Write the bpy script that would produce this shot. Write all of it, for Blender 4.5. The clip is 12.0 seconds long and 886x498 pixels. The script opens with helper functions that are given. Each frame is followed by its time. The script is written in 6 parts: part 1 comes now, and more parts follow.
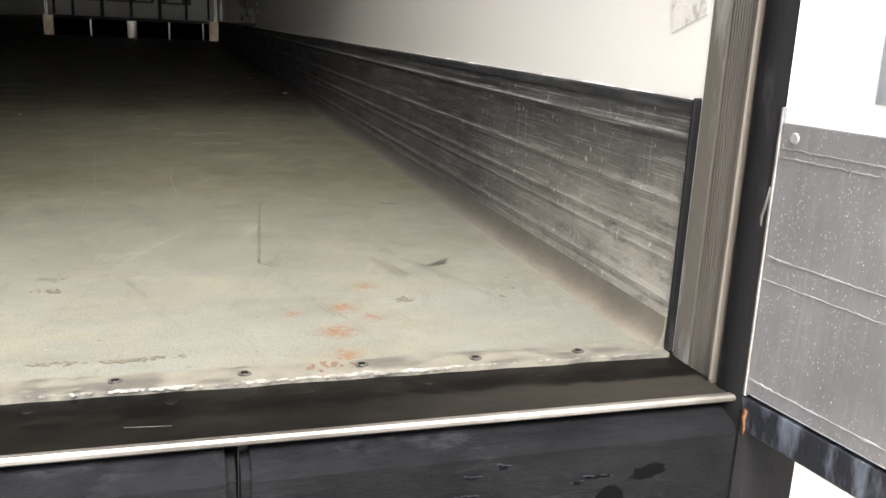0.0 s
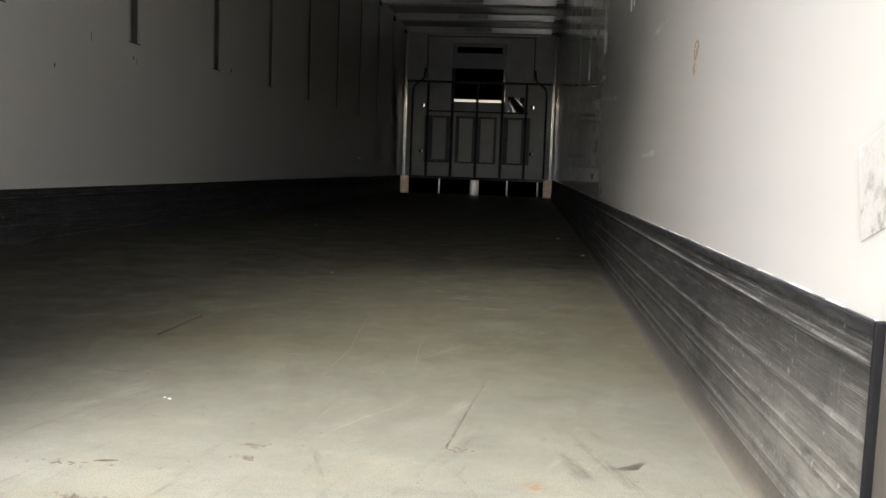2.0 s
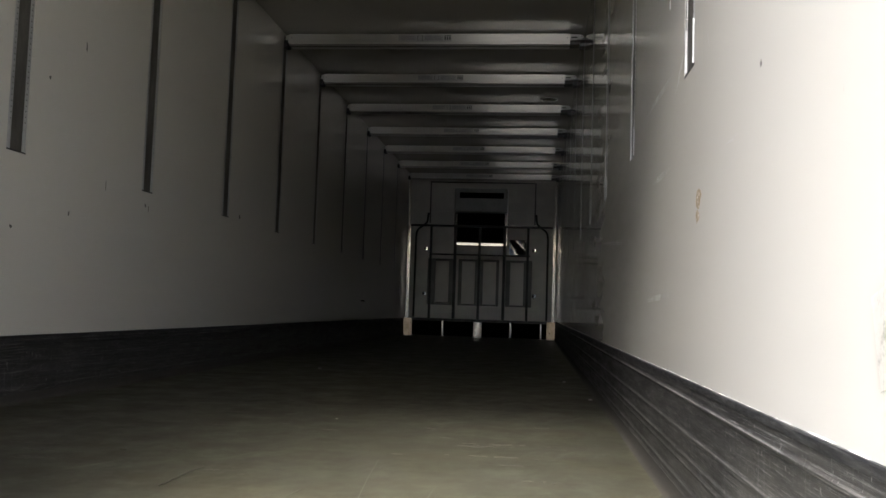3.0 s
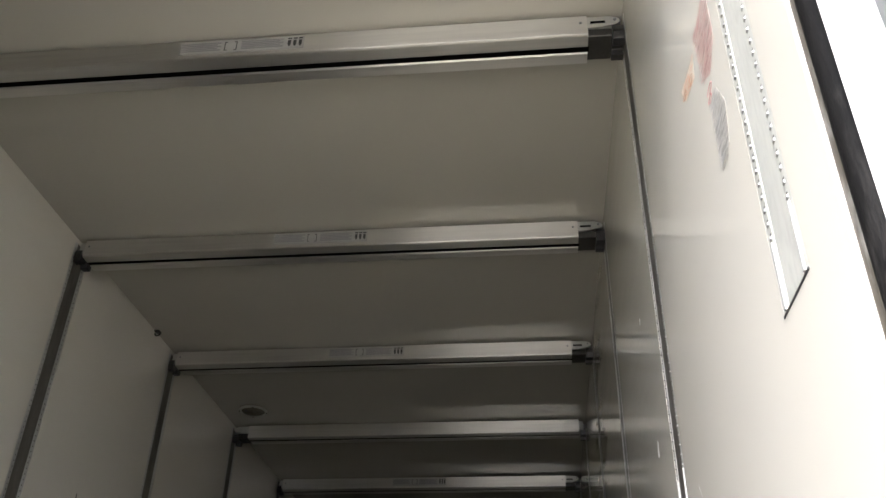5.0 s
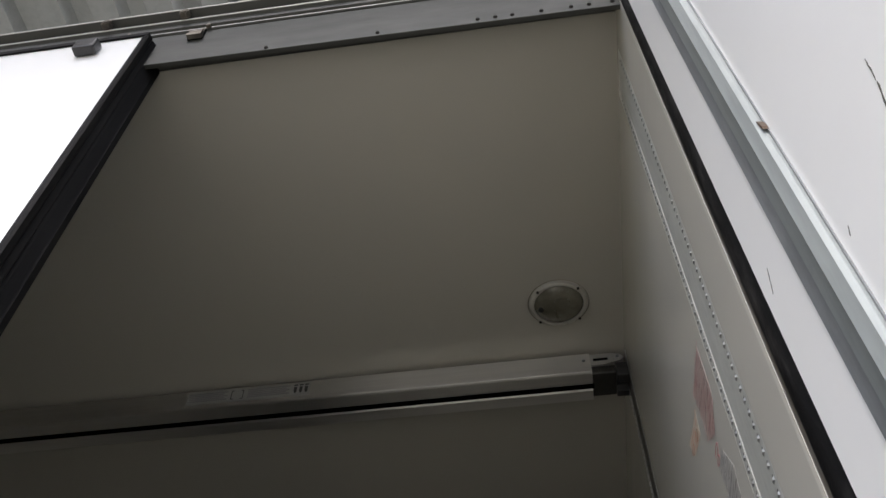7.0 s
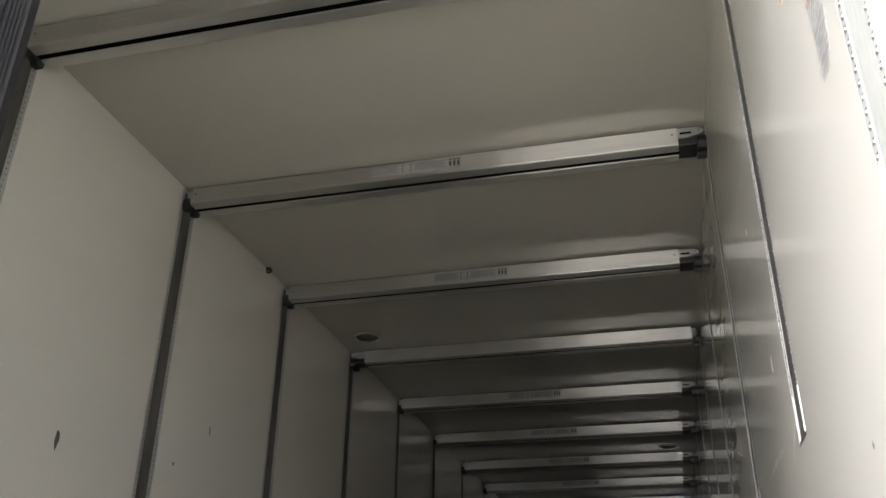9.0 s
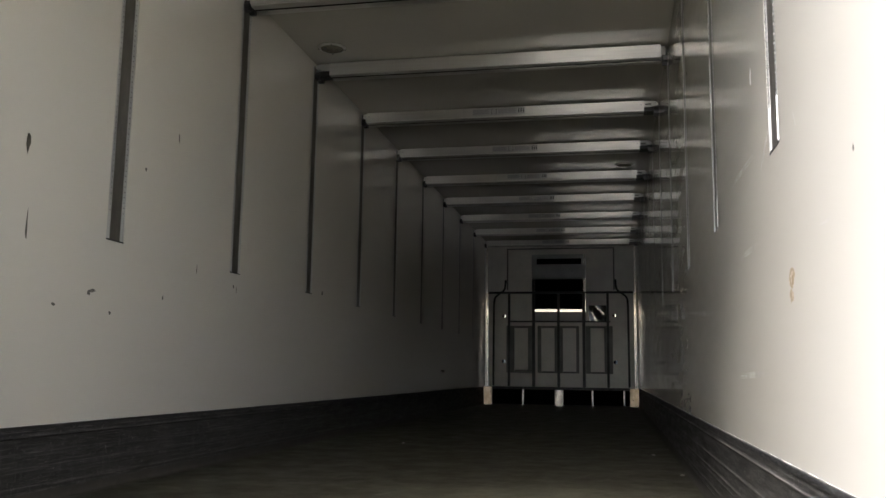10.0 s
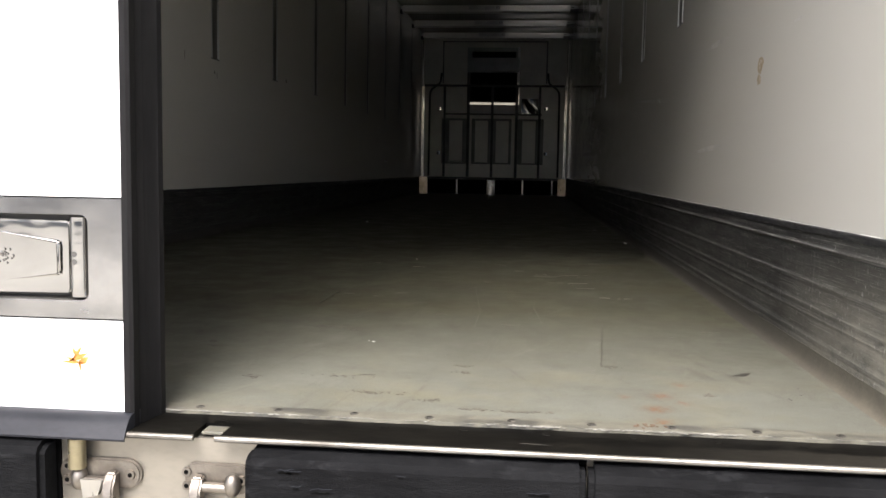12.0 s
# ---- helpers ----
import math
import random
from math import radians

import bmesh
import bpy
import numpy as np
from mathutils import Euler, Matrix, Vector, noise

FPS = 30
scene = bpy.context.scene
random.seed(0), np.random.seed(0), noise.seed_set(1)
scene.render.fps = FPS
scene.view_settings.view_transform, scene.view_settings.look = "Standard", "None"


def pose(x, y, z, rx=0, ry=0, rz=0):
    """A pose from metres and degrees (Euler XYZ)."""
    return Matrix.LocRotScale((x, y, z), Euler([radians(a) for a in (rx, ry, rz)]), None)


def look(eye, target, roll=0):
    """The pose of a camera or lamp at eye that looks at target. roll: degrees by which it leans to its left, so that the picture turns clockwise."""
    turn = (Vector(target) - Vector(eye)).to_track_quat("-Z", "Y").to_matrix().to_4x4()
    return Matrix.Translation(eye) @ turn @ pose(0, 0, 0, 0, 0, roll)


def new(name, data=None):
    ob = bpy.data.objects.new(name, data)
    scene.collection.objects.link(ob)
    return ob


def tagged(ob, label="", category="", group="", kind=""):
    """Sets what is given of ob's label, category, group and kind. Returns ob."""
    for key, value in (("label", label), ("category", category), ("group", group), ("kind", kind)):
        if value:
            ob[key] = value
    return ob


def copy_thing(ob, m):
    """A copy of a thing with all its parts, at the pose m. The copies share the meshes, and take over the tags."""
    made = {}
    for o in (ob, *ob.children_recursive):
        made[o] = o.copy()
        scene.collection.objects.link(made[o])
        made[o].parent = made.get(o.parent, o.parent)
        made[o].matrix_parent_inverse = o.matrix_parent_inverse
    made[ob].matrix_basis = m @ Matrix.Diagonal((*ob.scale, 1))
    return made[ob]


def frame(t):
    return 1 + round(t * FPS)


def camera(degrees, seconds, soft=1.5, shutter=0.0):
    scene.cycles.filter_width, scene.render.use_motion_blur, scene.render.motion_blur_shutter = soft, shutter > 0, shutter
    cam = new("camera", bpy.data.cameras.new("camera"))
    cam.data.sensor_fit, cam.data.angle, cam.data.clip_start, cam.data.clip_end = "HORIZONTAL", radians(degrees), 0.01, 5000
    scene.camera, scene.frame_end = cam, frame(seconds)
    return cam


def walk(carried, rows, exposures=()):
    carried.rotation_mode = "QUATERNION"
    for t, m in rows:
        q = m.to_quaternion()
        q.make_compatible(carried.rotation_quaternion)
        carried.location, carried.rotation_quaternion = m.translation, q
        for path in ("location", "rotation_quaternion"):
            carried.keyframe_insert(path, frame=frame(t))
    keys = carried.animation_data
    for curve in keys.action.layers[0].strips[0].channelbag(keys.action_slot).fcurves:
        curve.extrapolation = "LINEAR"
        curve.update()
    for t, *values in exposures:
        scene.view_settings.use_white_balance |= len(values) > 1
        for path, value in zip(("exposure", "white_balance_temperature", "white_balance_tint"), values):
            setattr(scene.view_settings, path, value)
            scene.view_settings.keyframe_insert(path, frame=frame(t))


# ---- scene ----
cam = camera(54.3, 12.0)
PATH = [
    (0, (0.672, -0.765, 0.366), (1.24, 1.087, -0.131), 2.7),
    (0.5, (0.8, -0.73, 0.414), (1.003, 1.192, -0.1), 2.3),
    (1, (0.882, -0.727, 0.422), (0.832, 1.213, -0.061), 2.3),
    (1.5, (0.884, -0.747, 0.421), (0.736, 1.217, 0.074), 2.2),
    (2, (0.89, -0.753, 0.432), (0.695, 1.228, 0.244), 2.1),
    (2.5, (0.876, -0.756, 0.434), (0.668, 1.234, 0.411), 2.1),
    (2.7, (0.875, -0.757, 0.437), (0.665, 1.232, 0.473), 2.0),
    (4.3, (0.883, -0.776, 0.456), (0.673, 1.072, 1.191), 1.6),
    (4.5, (0.884, -0.772, 0.457), (0.678, 1.035, 1.29), 1.5),
    (5, (0.888, -0.771, 0.47), (0.693, 0.904, 1.545), 1.3),
    (5.5, (0.897, -0.783, 0.494), (0.714, 0.729, 1.791), 1.2),
    (6, (0.91, -0.811, 0.526), (0.739, 0.518, 2.01), 1.0),
    (6.5, (0.929, -0.805, 0.568), (0.763, 0.399, 2.156), 1.0),
    (6.7, (0.928, -0.817, 0.576), (0.766, 0.369, 2.178), 0.7),
    (8.3, (0.939, -0.776, 0.54), (0.547, 0.716, 1.813), 0.8),
    (8.5, (0.926, -0.782, 0.54), (0.516, 0.788, 1.709), 0.7),
    (9, (0.917, -0.78, 0.525), (0.471, 0.952, 1.419), 0.7),
    (9.5, (0.904, -0.772, 0.515), (0.456, 1.085, 1.108), 0.7),
    (10, (0.851, -0.789, 0.488), (0.466, 1.152, 0.772), 0.8),
    (10.5, (0.774, -0.844, 0.468), (0.491, 1.135, 0.515), 0.9),
    (11, (0.701, -0.936, 0.447), (0.479, 1.05, 0.367), 0.9),
    (11.5, (0.663, -1.117, 0.426), (0.459, 0.867, 0.274), 1.0),
    (12, (0.616, -1.267, 0.406), (0.422, 0.715, 0.223), 1.0),
]
EXPOSURES = [(0.0, 2.50, 6250, 13), (0.5, 2.22, 6200, 13), (1.0, 2.58, 6200, 13), (1.5, 2.53, 6150, 13), (2.5, 2.78, 6150, 13), (4.5, 2.78, 6300, 13), (5.0, 2.80, 6250, 13), (5.5, 2.13, 6200, 13), (6.5, 0.60, 6100, 13), (8.5, 2.48, 6020, 13), (9.5, 3.32, 6300, 13), (10.0, 3.32, 6300, 13), (11.0, 3.24, 6200, 13), (11.5, 2.47, 6150, 13), (12.0, 1.96, 6300, 13)]
walk(cam, [(t, look(eye, target, roll)) for t, eye, target, roll in PATH], EXPOSURES)

# ---------------------------------------------------------------- world and light
world = bpy.data.worlds.new("world")
scene.world = world
world.use_nodes = True
SUN_EL, SUN_AZ = 52.0, 187.0          # degrees; azimuth from +y, clockwise seen from above
wn = world.node_tree.nodes
sky = wn.new("ShaderNodeTexSky")
sky.sky_type = "NISHITA"
sky.sun_disc = False
sky.sun_elevation = radians(SUN_EL)
sky.sun_rotation = radians(SUN_AZ)
sky.dust_density = 4.0
sky.air_density = 1.0
sky.ozone_density = 1.0
world.node_tree.links.new(sky.outputs[0], wn["Background"].inputs[0])
wn["Background"].inputs[1].default_value = 0.145

sun = new("sun", bpy.data.lights.new("sun", "SUN"))
sun.data.energy, sun.data.angle, sun.data.color = 2.9, radians(29), (1.0, 0.965, 0.915)
_az, _el = radians(SUN_AZ), radians(SUN_EL)
sun.matrix_world = look(Vector((math.sin(_az) * math.cos(_el), math.cos(_az) * math.cos(_el), math.sin(_el))) * 20, (0, 0, 0))

# ---------------------------------------------------------------- materials
def nodes_of(name):
    m = bpy.data.materials.new(name)
    m.use_nodes = True
    return m, m.node_tree, m.node_tree.nodes["Principled BSDF"]


def link(t, a, b):
    t.links.new(a, b)


def noise_node(t, scale, detail=4.0, rough=0.55, stretch=(1, 1, 1), shift=(0, 0, 0), turn=0.0):
    tc, mp, nz = t.nodes.new("ShaderNodeTexCoord"), t.nodes.new("ShaderNodeMapping"), t.nodes.new("ShaderNodeTexNoise")
    mp.inputs["Scale"].default_value = stretch
    mp.inputs["Location"].default_value = shift
    nz.inputs["Scale"].default_value, nz.inputs["Detail"].default_value, nz.inputs["Roughness"].default_value = scale, detail, rough
    where = tc.outputs["Object"]
    if turn:
        vr = t.nodes.new("ShaderNodeVectorRotate")
        vr.rotation_type = "Z_AXIS"
        vr.inputs["Angle"].default_value = radians(turn)
        link(t, where, vr.inputs["Vector"])
        where = vr.outputs[0]
    link(t, where, mp.inputs["Vector"])
    link(t, mp.outputs[0], nz.inputs["Vector"])
    return nz.outputs["Fac"]


def ramp(t, value, lo, hi, a=0.0, b=1.0):
    r = t.nodes.new("ShaderNodeMapRange")
    r.clamp = True
    for k, v in (("From Min", lo), ("From Max", hi), ("To Min", a), ("To Max", b)):
        r.inputs[k].default_value = v
    link(t, value, r.inputs["Value"])
    return r.outputs[0]


def math_node(t, op, a, b):
    n = t.nodes.new("ShaderNodeMath")
    n.operation = op
    for i, v in ((0, a), (1, b)):
        if isinstance(v, (int, float)):
            n.inputs[i].default_value = v
        else:
            link(t, v, n.inputs[i])
    return n.outputs[0]


def mix(t, fac, a, b):
    n = t.nodes.new("ShaderNodeMix")
    n.data_type = "RGBA"
    for sock, v in ((n.inputs[6], a), (n.inputs[7], b)):
        if isinstance(v, tuple):
            sock.default_value = (*v, 1)
        else:
            link(t, v, sock)
    if isinstance(fac, (int, float)):
        n.inputs[0].default_value = fac
    else:
        link(t, fac, n.inputs[0])
    return n.outputs[2]


def bump(t, bsdf, height, strength, distance):
    b = t.nodes.new("ShaderNodeBump")
    b.inputs["Strength"].default_value, b.inputs["Distance"].default_value = strength, distance
    link(t, height, b.inputs["Height"])
    link(t, b.outputs[0], bsdf.inputs["Normal"])


def surface(name, base, other, rough=0.5, metal=0.0, big=2.0, fine=80.0, stretch=(1, 1, 1), spread=(0.35, 0.65), relief=0.15, depth=0.001, rough_var=0.12):
    """Two scales of colour change, roughness that wanders, and fine relief."""
    m, t, p = nodes_of(name)
    a = ramp(t, noise_node(t, big, 5, 0.6, stretch), *spread)
    f = noise_node(t, fine, 3, 0.6, stretch)
    c = mix(t, a, base, other)
    c = mix(t, ramp(t, f, 0.45, 0.75, 0.0, 0.35), c, tuple(v * 0.6 for v in base))
    link(t, c, p.inputs["Base Color"])
    link(t, ramp(t, noise_node(t, big * 3, 4, 0.6, stretch, (3, 1, 7)), 0.3, 0.7, rough - rough_var, rough + rough_var), p.inputs["Roughness"])
    p.inputs["Metallic"].default_value = metal
    bump(t, p, f, relief, depth)
    return m


def make_grp(name, base, dirt_amount):
    """Glossy white gel-coat panel: faint waviness, scuffs and grime."""
    m, t, p = nodes_of(name)
    grime = ramp(t, noise_node(t, 0.9, 4, 0.5), 0.4, 0.8, 0.0, dirt_amount)
    specks = ramp(t, noise_node(t, 34, 2, 0.5), 0.76, 0.80, 0.0, 0.6 * dirt_amount)
    streak = ramp(t, noise_node(t, 1.6, 3, 0.5, (1, 0.3, 4)), 0.5, 0.85, 0.0, 0.5 * dirt_amount)
    c = mix(t, grime, base, (0.55, 0.51, 0.43))
    c = mix(t, streak, c, (0.42, 0.40, 0.36))
    c = mix(t, specks, c, (0.25, 0.23, 0.2))
    link(t, c, p.inputs["Base Color"])
    link(t, ramp(t, noise_node(t, 6, 5, 0.65, (1, 0.4, 2)), 0.3, 0.75, 0.06, 0.15), p.inputs["Roughness"])
    p.inputs["Specular IOR Level"].default_value = 0.5
    bump(t, p, noise_node(t, 2.2, 2, 0.45), 0.012, 0.003)
    return m


def make_floor():
    m, t, p = nodes_of("resin_floor")
    worn = ramp(t, noise_node(t, 1.3, 7, 0.7), 0.36, 0.66)
    # base kept dark: the dim light deep inside is put into the tone
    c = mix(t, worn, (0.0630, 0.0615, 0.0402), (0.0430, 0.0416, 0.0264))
    c = mix(t, ramp(t, noise_node(t, 3.4, 7, 0.75, (1, 0.8, 1), (5, 2, 0)), 0.48, 0.68, 0, 0.55), c, (0.0340, 0.0322, 0.0214))
    cloud = ramp(t, noise_node(t, 9.0, 7, 0.8, (1.6, 0.55, 1), (2, 6, 1)), 0.5, 0.7, 0, 0.5)
    c = mix(t, cloud, c, (0.0262, 0.0244, 0.0158))
    scuff = ramp(t, noise_node(t, 3.2, 6, 0.8, (1.4, 5, 1), (1, 8, 0)), 0.64, 0.70, 0, 0.25)
    c = mix(t, scuff, c, (0.0262, 0.0238, 0.0169))
    drag = ramp(t, noise_node(t, 2.5, 7, 0.8, (9, 0.8, 1), (4, 3, 0)), 0.62, 0.72, 0, 0.4)
    c = mix(t, drag, c, (0.0309, 0.0292, 0.0199))
    rub = ramp(t, noise_node(t, 2.1, 6, 0.8, (6, 1.6, 1), (8, 1, 0)), 0.62, 0.74, 0, 0.5)
    c = mix(t, rub, c, (0.0720, 0.0720, 0.0530))
    pale = ramp(t, noise_node(t, 7.0, 6, 0.75, (1, 1, 1), (9, 4, 0)), 0.48, 0.70, 0, 0.6)
    c = mix(t, pale, c, (0.1000, 0.0982, 0.0699))
    # rust bled into the resin near the sill
    tc = t.nodes.new("ShaderNodeTexCoord")
    rust_mask = None
    for x, y, r in ((0.846, 0.225, 0.085), (0.868, 0.315, 0.075), (0.912, 0.402, 0.055), (0.845, 0.148, 0.06), (0.90, 0.27, 0.05), (0.80, 0.30, 0.04)):
        d = t.nodes.new("ShaderNodeVectorMath")
        d.operation = "DISTANCE"
        link(t, tc.outputs["Object"], d.inputs[0])
        d.inputs[1].default_value = (x, y, 0)
        v = ramp(t, d.outputs["Value"], 0.0, r, 1.0, 0.0)
        rust_mask = v if rust_mask is None else math_node(t, "MAXIMUM", rust_mask, v)
    grainy = noise_node(t, 130, 6, 0.8, (0.7, 1.2, 1))
    rust = ramp(t, math_node(t, "ADD", math_node(t, "MULTIPLY", rust_mask, 0.4), grainy), 0.815, 0.875, 0, 0.9)
    rust = math_node(t, "MULTIPLY", rust, ramp(t, rust_mask, 0.0, 0.25))
    halo = math_node(t, "MULTIPLY", ramp(t, rust_mask, 0.1, 0.9, 0, 0.28), ramp(t, noise_node(t, 25, 5, 0.7), 0.4, 0.65))
    mott = ramp(t, noise_node(t, 26, 7, 0.85, (1.5, 0.6, 1), (3, 3, 3)), 0.44, 0.66, 0, 0.5)
    c = mix(t, mott, c, (0.0280, 0.0269, 0.0186))
    wipe = ramp(t, noise_node(t, 3.0, 7, 0.8, (0.7, 4.5, 1), (5, 2, 7)), 0.54, 0.68, 0, 0.55)
    c = mix(t, wipe, c, (0.0294, 0.0275, 0.0186))
    long = ramp(t, noise_node(t, 4.0, 7, 0.8, (5, 0.45, 1), (1, 6, 3)), 0.52, 0.68, 0, 0.5)
    c = mix(t, long, c, (0.0294, 0.0279, 0.0186))
    green = ramp(t, noise_node(t, 4.5, 5, 0.7, (1, 1.5, 1), (2, 2, 9)), 0.48, 0.66, 0, 0.35)
    c = mix(t, green, c, (0.0644, 0.0687, 0.0492))
    smear = ramp(t, noise_node(t, 6.5, 6, 0.8, (1.3, 1.2, 1), (11, 5, 0)), 0.655, 0.70, 0, 0.55)
    c = mix(t, smear, c, (0.0232, 0.0208, 0.0122))
    ochre = ramp(t, noise_node(t, 2.4, 5, 0.7, (1, 1.3, 1), (6, 12, 0)), 0.46, 0.68, 0, 0.55)
    c = mix(t, ochre, c, (0.0636, 0.0571, 0.0322))
    # pale dust behind the strip; its inward fade also paints the doorway's light
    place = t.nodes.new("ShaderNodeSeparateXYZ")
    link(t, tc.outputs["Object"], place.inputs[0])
    near_door = math_node(t, "MULTIPLY", ramp(t, place.outputs[1], 0.3, 1.25, 1.0, 0.0), ramp(t, noise_node(t, 5.5, 7, 0.75, (0.8, 1.6, 1), (3, 9, 0)), 0.32, 0.62, 0.55, 0.92))
    c = mix(t, near_door, c, (0.131, 0.1330, 0.112))
    # sweeping pale and dark drag marks at two slants
    for slant, shift, tone, most in ((24, (2, 1, 0), (0.150, 0.148, 0.120), 0.75), (-18, (7, 3, 0), (0.034, 0.032, 0.024), 0.7), (12, (4, 8, 0), (0.032, 0.030, 0.022), 0.65)):
        swept = ramp(t, noise_node(t, 6.0, 7, 0.78, (3.2, 0.35, 1), shift, slant), 0.56, 0.68, 0, most)
        c = mix(t, math_node(t, "MULTIPLY", swept, ramp(t, noise_node(t, 1.7, 3, 0.5, (1, 1, 1), shift), 0.38, 0.55)), c, tone)
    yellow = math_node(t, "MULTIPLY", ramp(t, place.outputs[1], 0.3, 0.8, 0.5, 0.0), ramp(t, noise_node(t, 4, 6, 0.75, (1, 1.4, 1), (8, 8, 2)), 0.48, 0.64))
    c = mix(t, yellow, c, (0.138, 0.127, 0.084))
    c = mix(t, halo, c, (0.0875, 0.0639, 0.0399))
    c = mix(t, rust, c, (0.112, 0.056, 0.025))
    pits = ramp(t, noise_node(t, 60, 3, 0.6, (1, 1, 1), (7, 7, 0)), 0.68, 0.73, 0, 0.7)
    c = mix(t, pits, c, (0.0306, 0.0289, 0.0238))
    grain = noise_node(t, 380, 2, 0.6)
    c = mix(t, ramp(t, grain, 0.46, 0.68, 0, 0.55), c, (0.040, 0.039, 0.030))
    link(t, c, p.inputs["Base Color"])
    link(t, ramp(t, noise_node(t, 5, 5, 0.7), 0.3, 0.7, 0.40, 0.66), p.inputs["Roughness"])
    p.inputs["Specular IOR Level"].default_value = 0.16
    h = math_node(t, "ADD", math_node(t, "MULTIPLY", noise_node(t, 230, 3, 0.65), 0.8), math_node(t, "MULTIPLY", noise_node(t, 30, 4, 0.65), 0.6))
    bump(t, p, h, 0.42, 0.0016)
    return m


def make_kick():
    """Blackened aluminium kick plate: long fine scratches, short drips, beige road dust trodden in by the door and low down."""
    m, t, p = nodes_of("kick_plate_metal")
    c = mix(t, ramp(t, noise_node(t, 2.6, 6, 0.7, (3, 1.1, 6)), 0.36, 0.66), (0.010, 0.010, 0.0105), (0.033, 0.032, 0.030))
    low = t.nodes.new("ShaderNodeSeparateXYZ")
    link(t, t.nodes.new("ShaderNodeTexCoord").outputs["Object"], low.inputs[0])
    near_door = math_node(t, "MULTIPLY", ramp(t, low.outputs[2], 0.25, 0.10, 0.12, 1.0), ramp(t, low.outputs[1], 0.15, 0.85, 1.0, 0.05))
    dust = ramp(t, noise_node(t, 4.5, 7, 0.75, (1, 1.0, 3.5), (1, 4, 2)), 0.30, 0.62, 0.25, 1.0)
    # ribs rubbed black by pallets
    ribs = None
    for z, r in ((0.2555, 0.007), (0.177, 0.010), (0.120, 0.014), (0.061, 0.009)):
        d = math_node(t, "ABSOLUTE", math_node(t, "SUBTRACT", low.outputs[2], z), 0.0)
        v = ramp(t, d, r * 0.5, r, 1.0, 0.0)
        ribs = v if ribs is None else math_node(t, "MAXIMUM", ribs, v)
    rubbed = math_node(t, "MULTIPLY", ribs, ramp(t, noise_node(t, 4, 6, 0.8, (4, 1.4, 22), (2, 7, 9)), 0.42, 0.60, 0, 0.6))
    c = mix(t, rubbed, c, (0.032, 0.032, 0.033))
    # crests worn bright
    crest = None
    for z, r in ((0.2590, 0.0022), (0.1825, 0.0018), (0.1300, 0.0016), (0.0640, 0.0018), (0.2745, 0.0016)):
        d = math_node(t, "ABSOLUTE", math_node(t, "SUBTRACT", low.outputs[2], z), 0.0)
        v = ramp(t, d, r * 0.4, r, 1.0, 0.0)
        crest = v if crest is None else math_node(t, "MAXIMUM", crest, v)
    worn = math_node(t, "MULTIPLY", crest, ramp(t, noise_node(t, 5, 6, 0.8, (4, 1.1, 14), (8, 3, 3)), 0.44, 0.64, 0, 0.7))
    c = mix(t, worn, c, (0.24, 0.236, 0.215))
    rub = ramp(t, noise_node(t, 6, 6, 0.8, (8, 0.5, 16), (3, 5, 1)), 0.54, 0.66, 0, 0.45)
    c = mix(t, rub, c, (0.030, 0.030, 0.031))
    grey = ramp(t, noise_node(t, 5, 6, 0.8, (6, 0.7, 12), (7, 1, 4)), 0.57, 0.68, 0, 0.24)
    c = mix(t, grey, c, (0.155, 0.152, 0.142))
    c = mix(t, math_node(t, "MULTIPLY", dust, near_door), c, (0.27, 0.252, 0.20))
    hair = ramp(t, noise_node(t, 10, 5, 0.8, (8, 0.45, 70), (6, 2, 3)), 0.57, 0.62, 0, 0.7)
    c = mix(t, hair, c, (0.30, 0.29, 0.262))
    drip = ramp(t, noise_node(t, 3.2, 5, 0.75, (1, 40, 2.2), (2, 2, 2)), 0.56, 0.70, 0, 0.3)
    c = mix(t, drip, c, (0.26, 0.255, 0.235))
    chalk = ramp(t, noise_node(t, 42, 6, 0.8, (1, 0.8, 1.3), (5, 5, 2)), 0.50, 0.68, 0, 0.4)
    c = mix(t, math_node(t, "MULTIPLY", chalk, near_door), c, (0.25, 0.236, 0.19))
    stain = ramp(t, noise_node(t, 30, 6, 0.8, (1, 0.5, 1.6), (9, 1, 6)), 0.52, 0.66, 0, 0.6)
    c = mix(t, stain, c, (0.034, 0.033, 0.031))
    speck = ramp(t, noise_node(t, 150, 2, 0.6, (1, 1, 0.5)), 0.67, 0.72, 0, 0.6)
    c = mix(t, speck, c, (0.40, 0.39, 0.36))
    link(t, c, p.inputs["Base Color"])
    p.inputs["Specular IOR Level"].default_value = 0.22
    link(t, ramp(t, noise_node(t, 12, 5, 0.7, (1, 0.3, 3)), 0.3, 0.7, 0.34, 0.6), p.inputs["Roughness"])
    bump(t, p, noise_node(t, 20, 6, 0.8, (4, 0.4, 8)), 0.4, 0.002)
    return m


